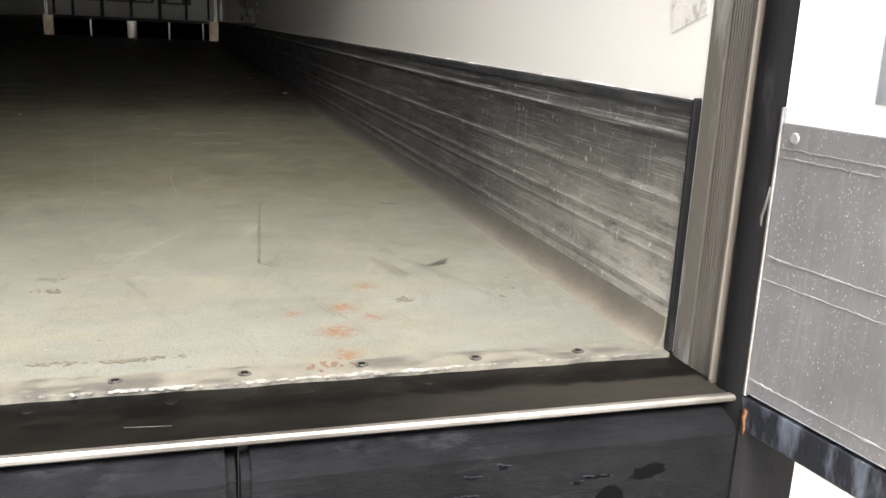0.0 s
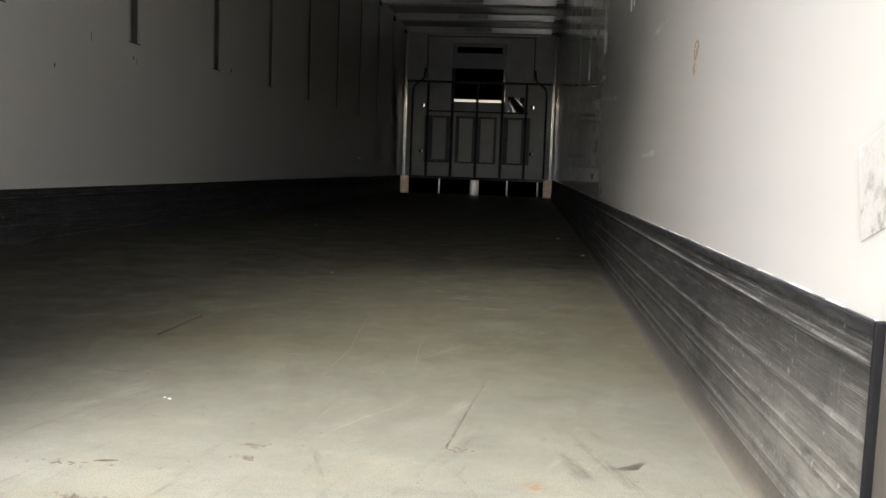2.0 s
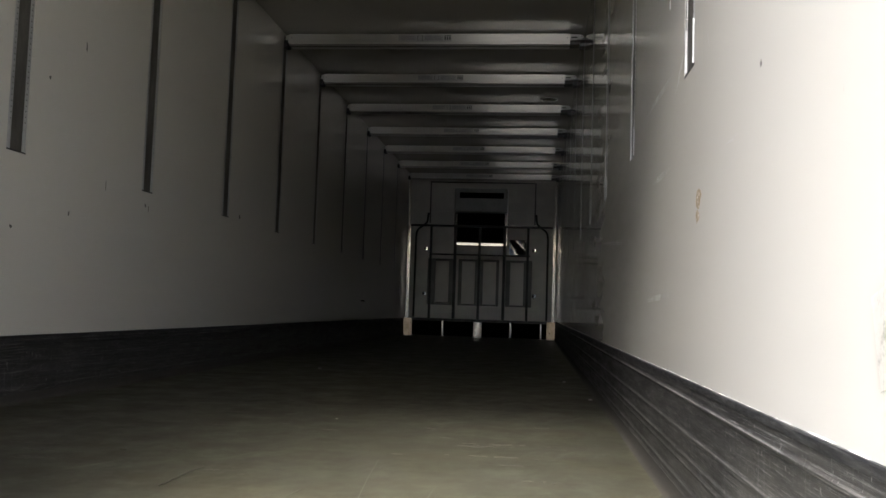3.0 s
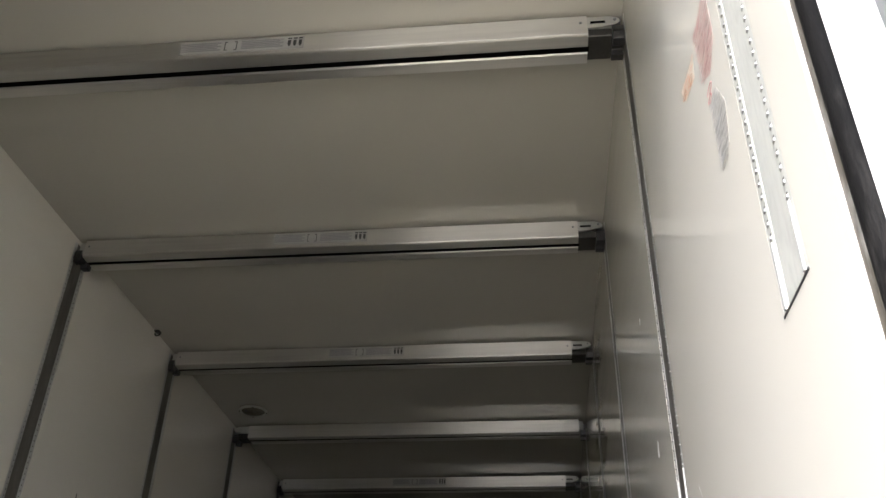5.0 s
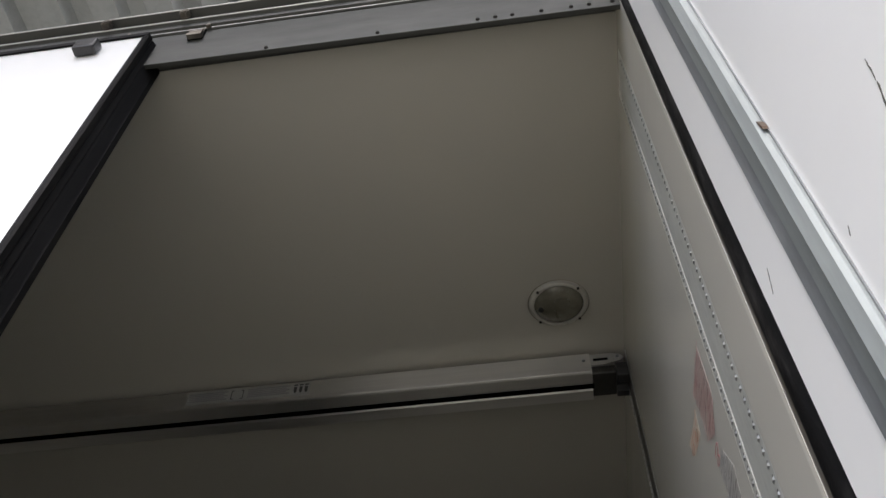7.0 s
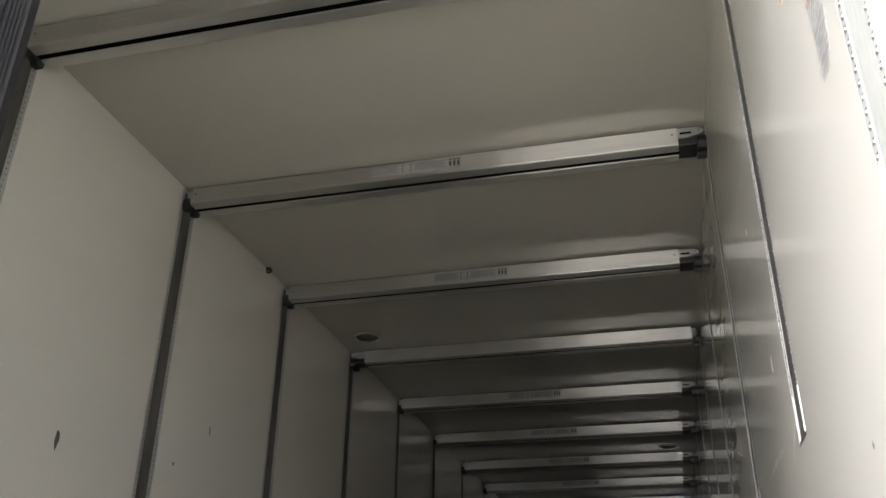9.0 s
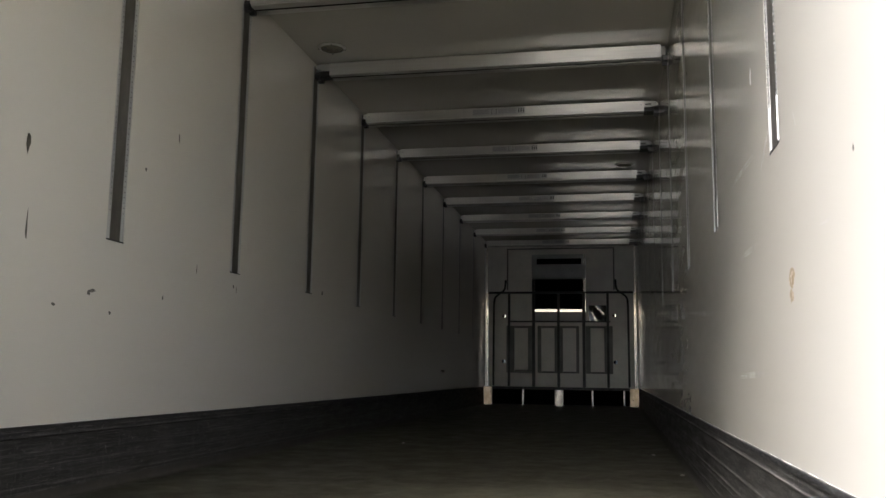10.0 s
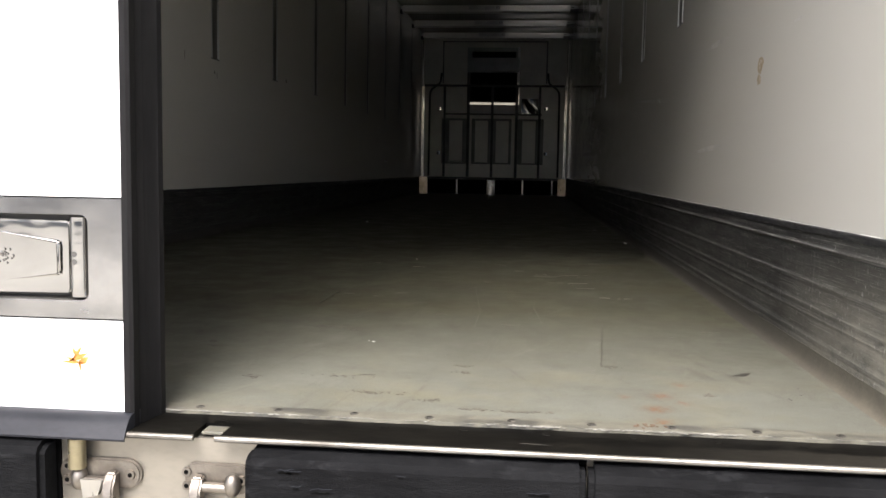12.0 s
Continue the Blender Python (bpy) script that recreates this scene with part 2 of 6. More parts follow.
def make_cove():
    """Dark resin cove, dusty beige beside the door."""
    m, t, p = nodes_of("resin_cove")
    place = t.nodes.new("ShaderNodeSeparateXYZ")
    link(t, t.nodes.new("ShaderNodeTexCoord").outputs["Object"], place.inputs[0])
    c = mix(t, ramp(t, noise_node(t, 14, 6, 0.75, (1, 0.5, 1)), 0.36, 0.66), (0.048, 0.044, 0.034), (0.027, 0.025, 0.020))
    dust = math_node(t, "MULTIPLY", ramp(t, place.outputs[1], 0.15, 1.1, 1.0, 0.05), ramp(t, noise_node(t, 11, 7, 0.75, (1, 0.7, 1), (4, 4, 1)), 0.3, 0.6, 0.45, 1.0))
    c = mix(t, dust, c, (0.125, 0.112, 0.083))
    link(t, c, p.inputs["Base Color"])
    p.inputs["Roughness"].default_value = 0.62
    bump(t, p, noise_node(t, 90, 5, 0.7), 0.4, 0.002)
    return m


def make_dimpled():
    m, t, p = nodes_of("dimpled_aluminium")
    fields = []
    for scale, tall, cut in ((260, 0.45, 0.15), (470, 0.35, 0.19)):
        tc, mp, vo = t.nodes.new("ShaderNodeTexCoord"), t.nodes.new("ShaderNodeMapping"), t.nodes.new("ShaderNodeTexVoronoi")
        mp.inputs["Scale"].default_value = (1, 1, tall)
        vo.inputs["Scale"].default_value = scale
        link(t, tc.outputs["Object"], mp.inputs[0])
        link(t, mp.outputs[0], vo.inputs["Vector"])
        dots = ramp(t, vo.outputs["Distance"], cut * 0.4, cut, 1, 0)
        fields.append(math_node(t, "MULTIPLY", dots, ramp(t, noise_node(t, scale / 9, 4, 0.7, (1, 1, 0.4), (scale, 1, 2)), 0.45, 0.56)))
    spots = math_node(t, "MAXIMUM", *fields)
    c = mix(t, ramp(t, noise_node(t, 5, 6, 0.7, (1.6, 1, 0.7)), 0.35, 0.7), (0.25, 0.247, 0.242), (0.175, 0.173, 0.172))
    wipe = ramp(t, noise_node(t, 10, 6, 0.8, (6, 1, 0.5), (4, 1, 1)), 0.52, 0.7, 0, 0.45)
    c = mix(t, wipe, c, (0.33, 0.327, 0.315))
    c = mix(t, math_node(t, "MULTIPLY", spots, 0.8), c, (0.55, 0.55, 0.54))
    link(t, c, p.inputs["Base Color"])
    p.inputs["Metallic"].default_value = 0.6
    link(t, ramp(t, noise_node(t, 20, 4, 0.6), 0.3, 0.7, 0.36, 0.54), p.inputs["Roughness"])
    bump(t, p, math_node(t, "ADD", spots, math_node(t, "MULTIPLY", noise_node(t, 70, 4, 0.7), 0.5)), 0.6, 0.0018)
    return m


def make_sill():
    """Black threshold plate, its front trodden to a dull grey with dark spots left in it."""
    m, t, p = nodes_of("worn_black_sill")
    place = t.nodes.new("ShaderNodeSeparateXYZ")
    link(t, t.nodes.new("ShaderNodeTexCoord").outputs["Object"], place.inputs[0])
    c = mix(t, ramp(t, noise_node(t, 15, 6, 0.7, (0.8, 1.4, 1)), 0.45, 0.75), (0.0022, 0.0021, 0.0018), (0.0080, 0.0072, 0.0057))
    front = ramp(t, math_node(t, "ADD", place.outputs[1], ramp(t, noise_node(t, 11, 6, 0.75, (0.6, 1, 1), (4, 1, 0)), 0.3, 0.7, -0.03, 0.03)), 0.036, 0.020, 0.0, 1.0)
    east = ramp(t, place.outputs[0], 0.80, 1.15, 0.12, 1.0)
    c = mix(t, math_node(t, "MULTIPLY", front, east), c, (0.0165, 0.0150, 0.0122))
    left = ramp(t, noise_node(t, 24, 5, 0.7, (0.8, 1, 1), (6, 6, 0)), 0.62, 0.70, 0, 0.8)
    c = mix(t, left, c, (0.0075, 0.0065, 0.0055))
    brown = ramp(t, noise_node(t, 19, 6, 0.8, (1, 1, 1), (2, 9, 0)), 0.68, 0.74, 0, 0.6)
    c = mix(t, brown, c, (0.045, 0.026, 0.014))
    link(t, c, p.inputs["Base Color"])
    p.inputs["Specular IOR Level"].default_value = 0.28
    link(t, ramp(t, noise_node(t, 9, 5, 0.7, (0.4, 1.5, 1)), 0.3, 0.7, 0.34, 0.56), p.inputs["Roughness"])
    bump(t, p, noise_node(t, 140, 4, 0.7), 0.25, 0.001)
    return m


def make_strip():
    """Floor edging strip: trodden beige film with bare grey metal showing through in patches."""
    m, t, p = nodes_of("worn_sill_strip")
    c = mix(t, ramp(t, noise_node(t, 40, 6, 0.75), 0.35, 0.7), (0.116, 0.111, 0.085), (0.076, 0.072, 0.055))
    bare = ramp(t, noise_node(t, 8, 7, 0.72, (0.9, 1.6, 1), (3, 1, 0)), 0.49, 0.57, 0, 0.8)
    c = mix(t, bare, c, (0.050, 0.0485, 0.043))
    tan = ramp(t, noise_node(t, 13, 6, 0.8, (1, 1, 1), (8, 2, 0)), 0.62, 0.70, 0, 0.55)
    c = mix(t, tan, c, (0.085, 0.064, 0.039))
    dark = ramp(t, noise_node(t, 60, 6, 0.8, (0.6, 1.2, 1), (1, 7, 0)), 0.60, 0.68, 0, 0.7)
    c = mix(t, dark, c, (0.035, 0.032, 0.026))
    link(t, c, p.inputs["Base Color"])
    link(t, ramp(t, bare, 0.0, 0.8, 0.62, 0.4), p.inputs["Roughness"])
    bump(t, p, math_node(t, "ADD", noise_node(t, 170, 4, 0.7), math_node(t, "MULTIPLY", noise_node(t, 25, 4, 0.7), 0.8)), 0.35, 0.0015)
    return m


def make_buffer():
    """Black dock rubber: dull, scored along its length, with small grey grazes."""
    m, t, p = nodes_of("scuffed_buffer_rubber")
    c = mix(t, ramp(t, noise_node(t, 9, 7, 0.75, (1, 1, 1.6)), 0.4, 0.7), (0.0030, 0.0031, 0.0034), (0.0075, 0.0077, 0.0082))
    score = ramp(t, noise_node(t, 9, 6, 0.8, (0.9, 1, 3.2), (2, 4, 1)), 0.58, 0.66, 0, 0.8)
    c = mix(t, score, c, (0.013, 0.0134, 0.0142))
    graze = ramp(t, noise_node(t, 60, 6, 0.85, (0.7, 1, 1.5), (7, 3, 5)), 0.62, 0.70, 0, 0.8)
    c = mix(t, graze, c, (0.021, 0.0214, 0.0224))
    link(t, c, p.inputs["Base Color"])
    link(t, ramp(t, noise_node(t, 30, 5, 0.7), 0.3, 0.7, 0.55, 0.8), p.inputs["Roughness"])
    p.inputs["Specular IOR Level"].default_value = 0.3
    h = math_node(t, "ADD", noise_node(t, 34, 7, 0.8, (0.6, 1, 1.6)), math_node(t, "MULTIPLY", noise_node(t, 9, 6, 0.8, (0.9, 1, 3.2), (2, 4, 1)), 0.8))
    bump(t, p, h, 0.8, 0.005)
    return m


def plain(name, col, rough=0.5, metal=0.0):
    return surface(name, col, tuple(v * 0.8 for v in col), rough, metal, 6, 120, relief=0.08, depth=0.0006)


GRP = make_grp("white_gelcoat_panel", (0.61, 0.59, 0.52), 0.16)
# same gel-coat as the walls, darkened: shade overhead put into the colour
GRP_SHADED = make_grp("shaded_gelcoat_ceiling", (0.42, 0.406, 0.355), 0.2)
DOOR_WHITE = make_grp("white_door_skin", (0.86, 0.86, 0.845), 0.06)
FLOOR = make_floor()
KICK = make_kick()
DIMPLE = make_dimpled()
BEADWHITE = surface("rough_pale_bead", (0.29, 0.286, 0.278), (0.17, 0.168, 0.162), 0.5, 0.1, 60, 200, relief=0.4, depth=0.001)
COVE = make_cove()
BEADDARK = surface("scuffed_dark_bead", (0.020, 0.020, 0.0205), (0.075, 0.073, 0.068), 0.5, 0.1, 7, 120, (4, 1.2, 9), (0.5, 0.75), relief=0.3, depth=0.0015)
RUBBER = surface("black_rubber", (0.0052, 0.0050, 0.0050), (0.0125, 0.0121, 0.0120), 0.62, 0.0, 6, 160, (1, 1, 0.25), relief=0.2, depth=0.0015)
BUFFER = make_buffer()
LIPSHEEN = surface("smooth_lip_rubber", (0.0105, 0.0112, 0.0135), (0.019, 0.020, 0.0235), 0.42, 0.0, 6, 120, (0.5, 1, 1), relief=0.1, depth=0.001)
LIP = surface("smeared_lip_rubber", (0.014, 0.015, 0.018), (0.13, 0.145, 0.17), 0.55, 0.0, 9, 70, (2.6, 2.6, 0.7), (0.5, 0.68), relief=0.4, depth=0.002)
SILLBLACK = make_sill()
STAINLESS = surface("brushed_stainless", (0.47, 0.455, 0.42), (0.35, 0.335, 0.305), 0.34, 0.9, 5, 150, (1, 1, 0.15), relief=0.12, depth=0.0006)
APRON = surface("brushed_apron_plate", (0.295, 0.273, 0.232), (0.225, 0.207, 0.174), 0.4, 0.7, 4, 150, (0.3, 1, 0.6), relief=0.12, depth=0.0006)
POLISHED = surface("polished_stainless", (0.44, 0.43, 0.41), (0.34, 0.33, 0.315), 0.10, 1.0, 5, 9, (0.6, 1, 1.2), (0.35, 0.65), relief=0.22, depth=0.008, rough_var=0.04)
# dark tone paints the shade in the lock recess; also the pin heads
PANSTEEL = surface("dark_pan_steel", (0.07, 0.066, 0.06), (0.12, 0.115, 0.105), 0.45, 0.6, 9, 90)
# light and dark tone patches imitate uneven reflections on the lock plate
PLATESTEEL = surface("brushed_lock_plate", (0.40, 0.39, 0.375), (0.19, 0.187, 0.184), 0.22, 0.95, 5, 5, (0.8, 1, 1.3), (0.38, 0.66), relief=0.22, depth=0.007, rough_var=0.06)
POSTRIB = surface("weathered_post_steel", (0.112, 0.099, 0.078), (0.064, 0.055, 0.043), 0.45, 0.3, 9, 150, (4, 4, 0.25), (0.4, 0.66), relief=0.25, depth=0.001)
POSTEDGE = surface("scuffed_pale_post_edge", (0.115, 0.104, 0.083), (0.36, 0.35, 0.32), 0.42, 0.2, 10, 130, (2, 2, 0.5), (0.56, 0.72), relief=0.25, depth=0.001)
ALU = surface("mill_aluminium", (0.60, 0.59, 0.555), (0.50, 0.49, 0.46), 0.36, 0.85, 2, 60, (0.04, 1, 1), relief=0.0, depth=0.0001, rough_var=0.03)
# drawn along its length: the gloss spreads across the beam and stays tight along it
_t = ALU.node_tree
_tan = _t.nodes.new("ShaderNodeTangent")
_tan.direction_type, _tan.axis = "RADIAL", "X"
_t.nodes["Principled BSDF"].inputs["Anisotropic"].default_value = 0.9
link(_t, _tan.outputs[0], _t.nodes["Principled BSDF"].inputs["Tangent"])
RAILALU = surface("rail_aluminium", (0.50, 0.50, 0.475), (0.36, 0.36, 0.345), 0.42, 0.5, 7, 150, (1, 1, 0.2), relief=0.12, depth=0.0006)
RAILDARK = surface("dark_rail_channel", (0.135, 0.128, 0.110), (0.075, 0.071, 0.060), 0.55, 0.2, 9, 90, (1, 1, 0.3), relief=0.2, depth=0.0008)
RAILBACK = surface("rail_channel_grey", (0.53, 0.535, 0.487), (0.44, 0.447, 0.408), 0.5, 0.1, 9, 90, (1, 1, 0.3), relief=0.2, depth=0.0008)
GALV = surface("galvanised_profile", (0.33, 0.355, 0.345), (0.25, 0.272, 0.266), 0.5, 0.2, 7, 110, (1, 1, 0.12), relief=0.15, depth=0.0008)
GALVDARK = surface("scratched_grey_flange", (0.19, 0.20, 0.205), (0.26, 0.27, 0.275), 0.5, 0.2, 9, 90, (1, 1, 0.2), relief=0.2, depth=0.0008)
HEADER = surface("header_aluminium", (0.060, 0.061, 0.054), (0.042, 0.043, 0.038), 0.55, 0.15, 4, 110, (0.3, 1, 1), relief=0.12, depth=0.0008)
STRIP = make_strip()
FLOORSCREW = surface("worn_screw_head", (0.070, 0.066, 0.056), (0.040, 0.037, 0.031), 0.6, 0.2, 60, 300, relief=0.1)
SCREW = surface("dull_screw_steel", (0.022, 0.021, 0.019), (0.045, 0.042, 0.038), 0.7, 0.2, 60, 300, relief=0.1)
NOSE = surface("rubbed_sill_nose", (0.150, 0.141, 0.122), (0.052, 0.047, 0.038), 0.42, 0.5, 9, 110, (0.5, 1, 1), (0.46, 0.68), relief=0.25, depth=0.001)
BRIGHT_EDGE = surface("rubbed_bright_edge", (0.38, 0.37, 0.345), (0.18, 0.172, 0.16), 0.42, 0.7, 12, 90, (0.5, 1, 1), relief=0.15, depth=0.0008)
BRASSY = surface("yellow_passivated_steel", (0.30, 0.26, 0.16), (0.2, 0.175, 0.115), 0.35, 0.8, 12, 90)
CAST = surface("cast_stainless", (0.225, 0.203, 0.174), (0.125, 0.111, 0.093), 0.42, 0.9, 20, 160, relief=0.25, depth=0.001)
FOOTMETAL = surface("worn_foot_metal", (0.62, 0.50, 0.36), (0.44, 0.33, 0.21), 0.36, 0.9, 8, 90, (2, 2, 0.8), relief=0.1)
BLACKPLASTIC = plain("black_plastic", (0.025, 0.025, 0.026), 0.4)
SEALWORN = surface("grazed_seal_rubber", (0.0060, 0.0059, 0.0060), (0.042, 0.040, 0.038), 0.55, 0.0, 9, 120, (2.5, 2.5, 0.6), (0.52, 0.76), relief=0.4, depth=0.0015)
SLIDEDARK = surface("dark_inner_sleeve", (0.065, 0.064, 0.060), (0.040, 0.039, 0.037), 0.4, 0.5, 9, 90)
BARSTEEL = surface("dark_guard_steel", (0.055, 0.054, 0.052), (0.03, 0.03, 0.029), 0.45, 0.5, 9, 120, relief=0.1)
POSTSTEEL = surface("corner_post_steel", (0.80, 0.74, 0.65), (0.66, 0.60, 0.52), 0.16, 1.0, 9, 120, (1, 1, 0.2), relief=0.1)
EVAP = surface("evaporator_grey_paint", (0.42, 0.42, 0.41), (0.34, 0.34, 0.33), 0.38, 0.2, 5, 90)
BULK = surface("bulkhead_grey_panel", (0.80, 0.77, 0.70), (0.70, 0.67, 0.61), 0.40, 0.1, 4, 90)
# dark grey for recess shade on the bulkhead, also used on duct edges
FRAMEGREY = surface("dark_frame_grey", (0.20, 0.195, 0.18), (0.14, 0.136, 0.125), 0.45, 0.1, 6, 90)
# near-black that paints the shade inside holes, slots and gaps
DARKVOID = plain("void_shade", (0.0022, 0.0022, 0.0021), 0.8)
LENS = surface("frosted_lamp_lens", (0.175, 0.167, 0.128), (0.115, 0.108, 0.083), 0.18, 0.0, 14, 60, relief=0.2)
LENSDARK = plain("dim_lamp_holder", (0.14, 0.132, 0.10), 0.25)
RING = plain("lamp_ring_plastic", (0.43, 0.417, 0.37), 0.35)
MARK = surface("black_scuff", (0.026, 0.024, 0.018), (0.050, 0.046, 0.035), 0.55, 0.0, 40, 200, relief=0.2)
WALLMARK = surface("dark_wall_knock", (0.055, 0.05, 0.044), (0.14, 0.13, 0.11), 0.55, 0.0, 40, 200, relief=0.2)
MARKLIGHT = surface("brown_scuff", (0.055, 0.049, 0.036), (0.082, 0.075, 0.055), 0.55, 0.0, 40, 200, relief=0.2)
PALESCRATCH = plain("pale_resin_scratch", (0.115, 0.112, 0.088), 0.6)
RUBMARK = plain("pale_rub", (0.72, 0.70, 0.64), 0.18)
CHIPWHITE = plain("white_flake", (0.78, 0.77, 0.73), 0.5)
YELLOWISH = surface("yellow_stain", (0.37, 0.285, 0.165), (0.50, 0.43, 0.32), 0.22, 0.0, 30, 120)
RUSTY = surface("rust_bleed", (0.34, 0.115, 0.018), (0.48, 0.23, 0.05), 0.6, 0.0, 60, 200)
STRIPRUST = surface("brown_rust_stain", (0.105, 0.060, 0.032), (0.070, 0.046, 0.029), 0.7, 0.0, 90, 250)
RUSTDARK = surface("old_rust", (0.15, 0.060, 0.018), (0.07, 0.03, 0.012), 0.7, 0.0, 90, 250)
GROUT = surface("crumbling_grout", (0.22, 0.212, 0.185), (0.11, 0.104, 0.086), 0.75, 0.0, 60, 260, (0.6, 1, 1), (0.42, 0.58), relief=0.4, depth=0.002)
CRAYON_RED = surface("red_crayon", (0.40, 0.155, 0.15), (0.50, 0.33, 0.30), 0.6, 0.0, 50, 200)
CRAYON_PINK = surface("rubbed_pink", (0.53, 0.43, 0.38), (0.58, 0.535, 0.47), 0.3, 0.0, 25, 120, (1, 0.3, 2))
CRAYON_ORANGE = surface("orange_crayon", (0.58, 0.27, 0.14), (0.60, 0.46, 0.35), 0.6, 0.0, 50, 200)
CRAYON_PEACH = surface("rubbed_peach", (0.60, 0.53, 0.42), (0.61, 0.575, 0.49), 0.5, 0.0, 25, 120)
CRAYON_GREY = surface("grey_crayon", (0.25, 0.25, 0.25), (0.42, 0.41, 0.39), 0.6, 0.0, 50, 200)
CRAYON_HAZE = surface("rubbed_grey", (0.50, 0.49, 0.45), (0.58, 0.562, 0.498), 0.3, 0.0, 25, 120, (1, 0.3, 2))
CRAYON_DARK = plain("black_crayon", (0.09, 0.09, 0.09), 0.6)
STICKER = surface("weathered_sticker", (0.53, 0.51, 0.45), (0.27, 0.25, 0.205), 0.5, 0.0, 30, 150, (1, 1, 1), (0.54, 0.66), relief=0.3)
LABELGREY = plain("faded_label_grey", (0.30, 0.30, 0.30), 0.45, 0.3)
LABELLIGHT = plain("label_foil", (0.46, 0.455, 0.44), 0.4, 0.4)
INK = plain("black_ink", (0.03, 0.03, 0.03), 0.5)
for _m, _v in ((LIPSHEEN, 0.13), (RUBBER, 0.09), (BUFFER, 0.06), (DARKVOID, 0.03), (LIP, 0.14), (SCREW, 0.1), (SILLBLACK, 0.05), (SEALWORN, 0.1)):
    _m.node_tree.nodes["Principled BSDF"].inputs["Specular IOR Level"].default_value = _v
MIRROR = surface("mirror_polished_steel", (0.18, 0.177, 0.172), (0.14, 0.137, 0.132), 0.05, 1.0, 4, 30, relief=0.06, depth=0.0008, rough_var=0.02)
CONCRETE = surface("yard_concrete", (0.34, 0.325, 0.275), (0.27, 0.257, 0.215), 0.75, 0.0, 0.6, 30, relief=0.3, depth=0.003)
ROOFSHEET = surface("roof_sheet_grey", (0.46, 0.48, 0.48), (0.37, 0.39, 0.39), 0.45, 0.3, 0.7, 20)
ROOFSTEEL = surface("roof_steel_pale", (0.62, 0.64, 0.63), (0.52, 0.54, 0.53), 0.5, 0.2, 1.5, 30)
HALLWALL = surface("hall_cladding", (0.55, 0.55, 0.53), (0.46, 0.46, 0.44), 0.6, 0.0, 0.4, 18)
# for the unseen wall that holds back low sky light
BLOCKWALL = surface("block_wall_grey", (0.30, 0.29, 0.27), (0.20, 0.19, 0.175), 0.6, 0.0, 0.4, 18)
TUBE, _t, _p = nodes_of("lit_tube")
_p.inputs["Emission Color"].default_value = (1, 0.98, 0.94, 1)
_p.inputs["Emission Strength"].default_value = 14.0

# ---------------------------------------------------------------- mesh tools
def thing(name, at=(0, 0, 0), label="", category="", group="", kind="", rz=0):
    ob = new(name)
    ob.empty_display_size = 0.05
    ob.matrix_basis = pose(*at, 0, 0, rz)
    return tagged(ob, label, category, group, kind)


def mesh_of(name, bm, material):
    bmesh.ops.recalc_face_normals(bm, faces=bm.faces)
    me = bpy.data.meshes.new(name)
    bm.to_mesh(me)
    bm.free()
    me.materials.append(material)
    return me


def part(name, bm, material, parent, label="", smooth=False):
    me = mesh_of(name, bm, material)
    if smooth:
        me.shade_smooth()
        me.set_sharp_from_angle(angle=radians(29))
    ob = new(name, me)
    if parent is not None:
        ob.parent = parent
    return tagged(ob, label)


def structure(name, bm, material, label, category, smooth=False):
    ob = part(name, bm, material, None, label, smooth)
    return tagged(ob, label, category, kind="structure")


def box(bm, x0, x1, y0, y1, z0, z1, r=0.0, seg=1):
    b = bmesh.new() if r else bm
    v = [b.verts.new(c) for c in ((x0, y0, z0), (x1, y0, z0), (x1, y1, z0), (x0, y1, z0), (x0, y0, z1), (x1, y0, z1), (x1, y1, z1), (x0, y1, z1))]
    for f in ((0, 3, 2, 1), (4, 5, 6, 7), (0, 1, 5, 4), (1, 2, 6, 5), (2, 3, 7, 6), (3, 0, 4, 7)):
        b.faces.new([v[i] for i in f])
    if r:
        bmesh.ops.bevel(b, geom=b.edges[:], offset=r, segments=seg, affect="EDGES", profile=0.5)
        add(bm, b)
    return bm


def add(bm, other):
    me = bpy.data.meshes.new("tmp")
    other.to_mesh(me)
    other.free()
    bm.from_mesh(me)
    bpy.data.meshes.remove(me)


def prism(bm, pts, axis, a, b):
    """A closed outline pulled along an axis. Outline axes: x -> (y, z), y -> (x, z), z -> (x, y)."""
    def at(p, s):
        return {"x": (s, p[0], p[1]), "y": (p[0], s, p[1]), "z": (p[0], p[1], s)}[axis]
    lo, hi = [bm.verts.new(at(p, a)) for p in pts], [bm.verts.new(at(p, b)) for p in pts]
    n = len(pts)
    for i in range(n):
        bm.faces.new((lo[i], lo[(i + 1) % n], hi[(i + 1) % n], hi[i]))
    bm.faces.new(lo)
    bm.faces.new(hi)
    return bm


def cyl(bm, p0, p1, r, seg=16, r2=None):
    p0, p1 = Vector(p0), Vector(p1)
    d = p1 - p0
    m = Matrix.Translation((p0 + p1) / 2) @ d.to_track_quat("Z", "Y").to_matrix().to_4x4()
    bmesh.ops.create_cone(bm, cap_ends=True, segments=seg, radius1=r, radius2=r if r2 is None else r2, depth=d.length, matrix=m)
    return bm


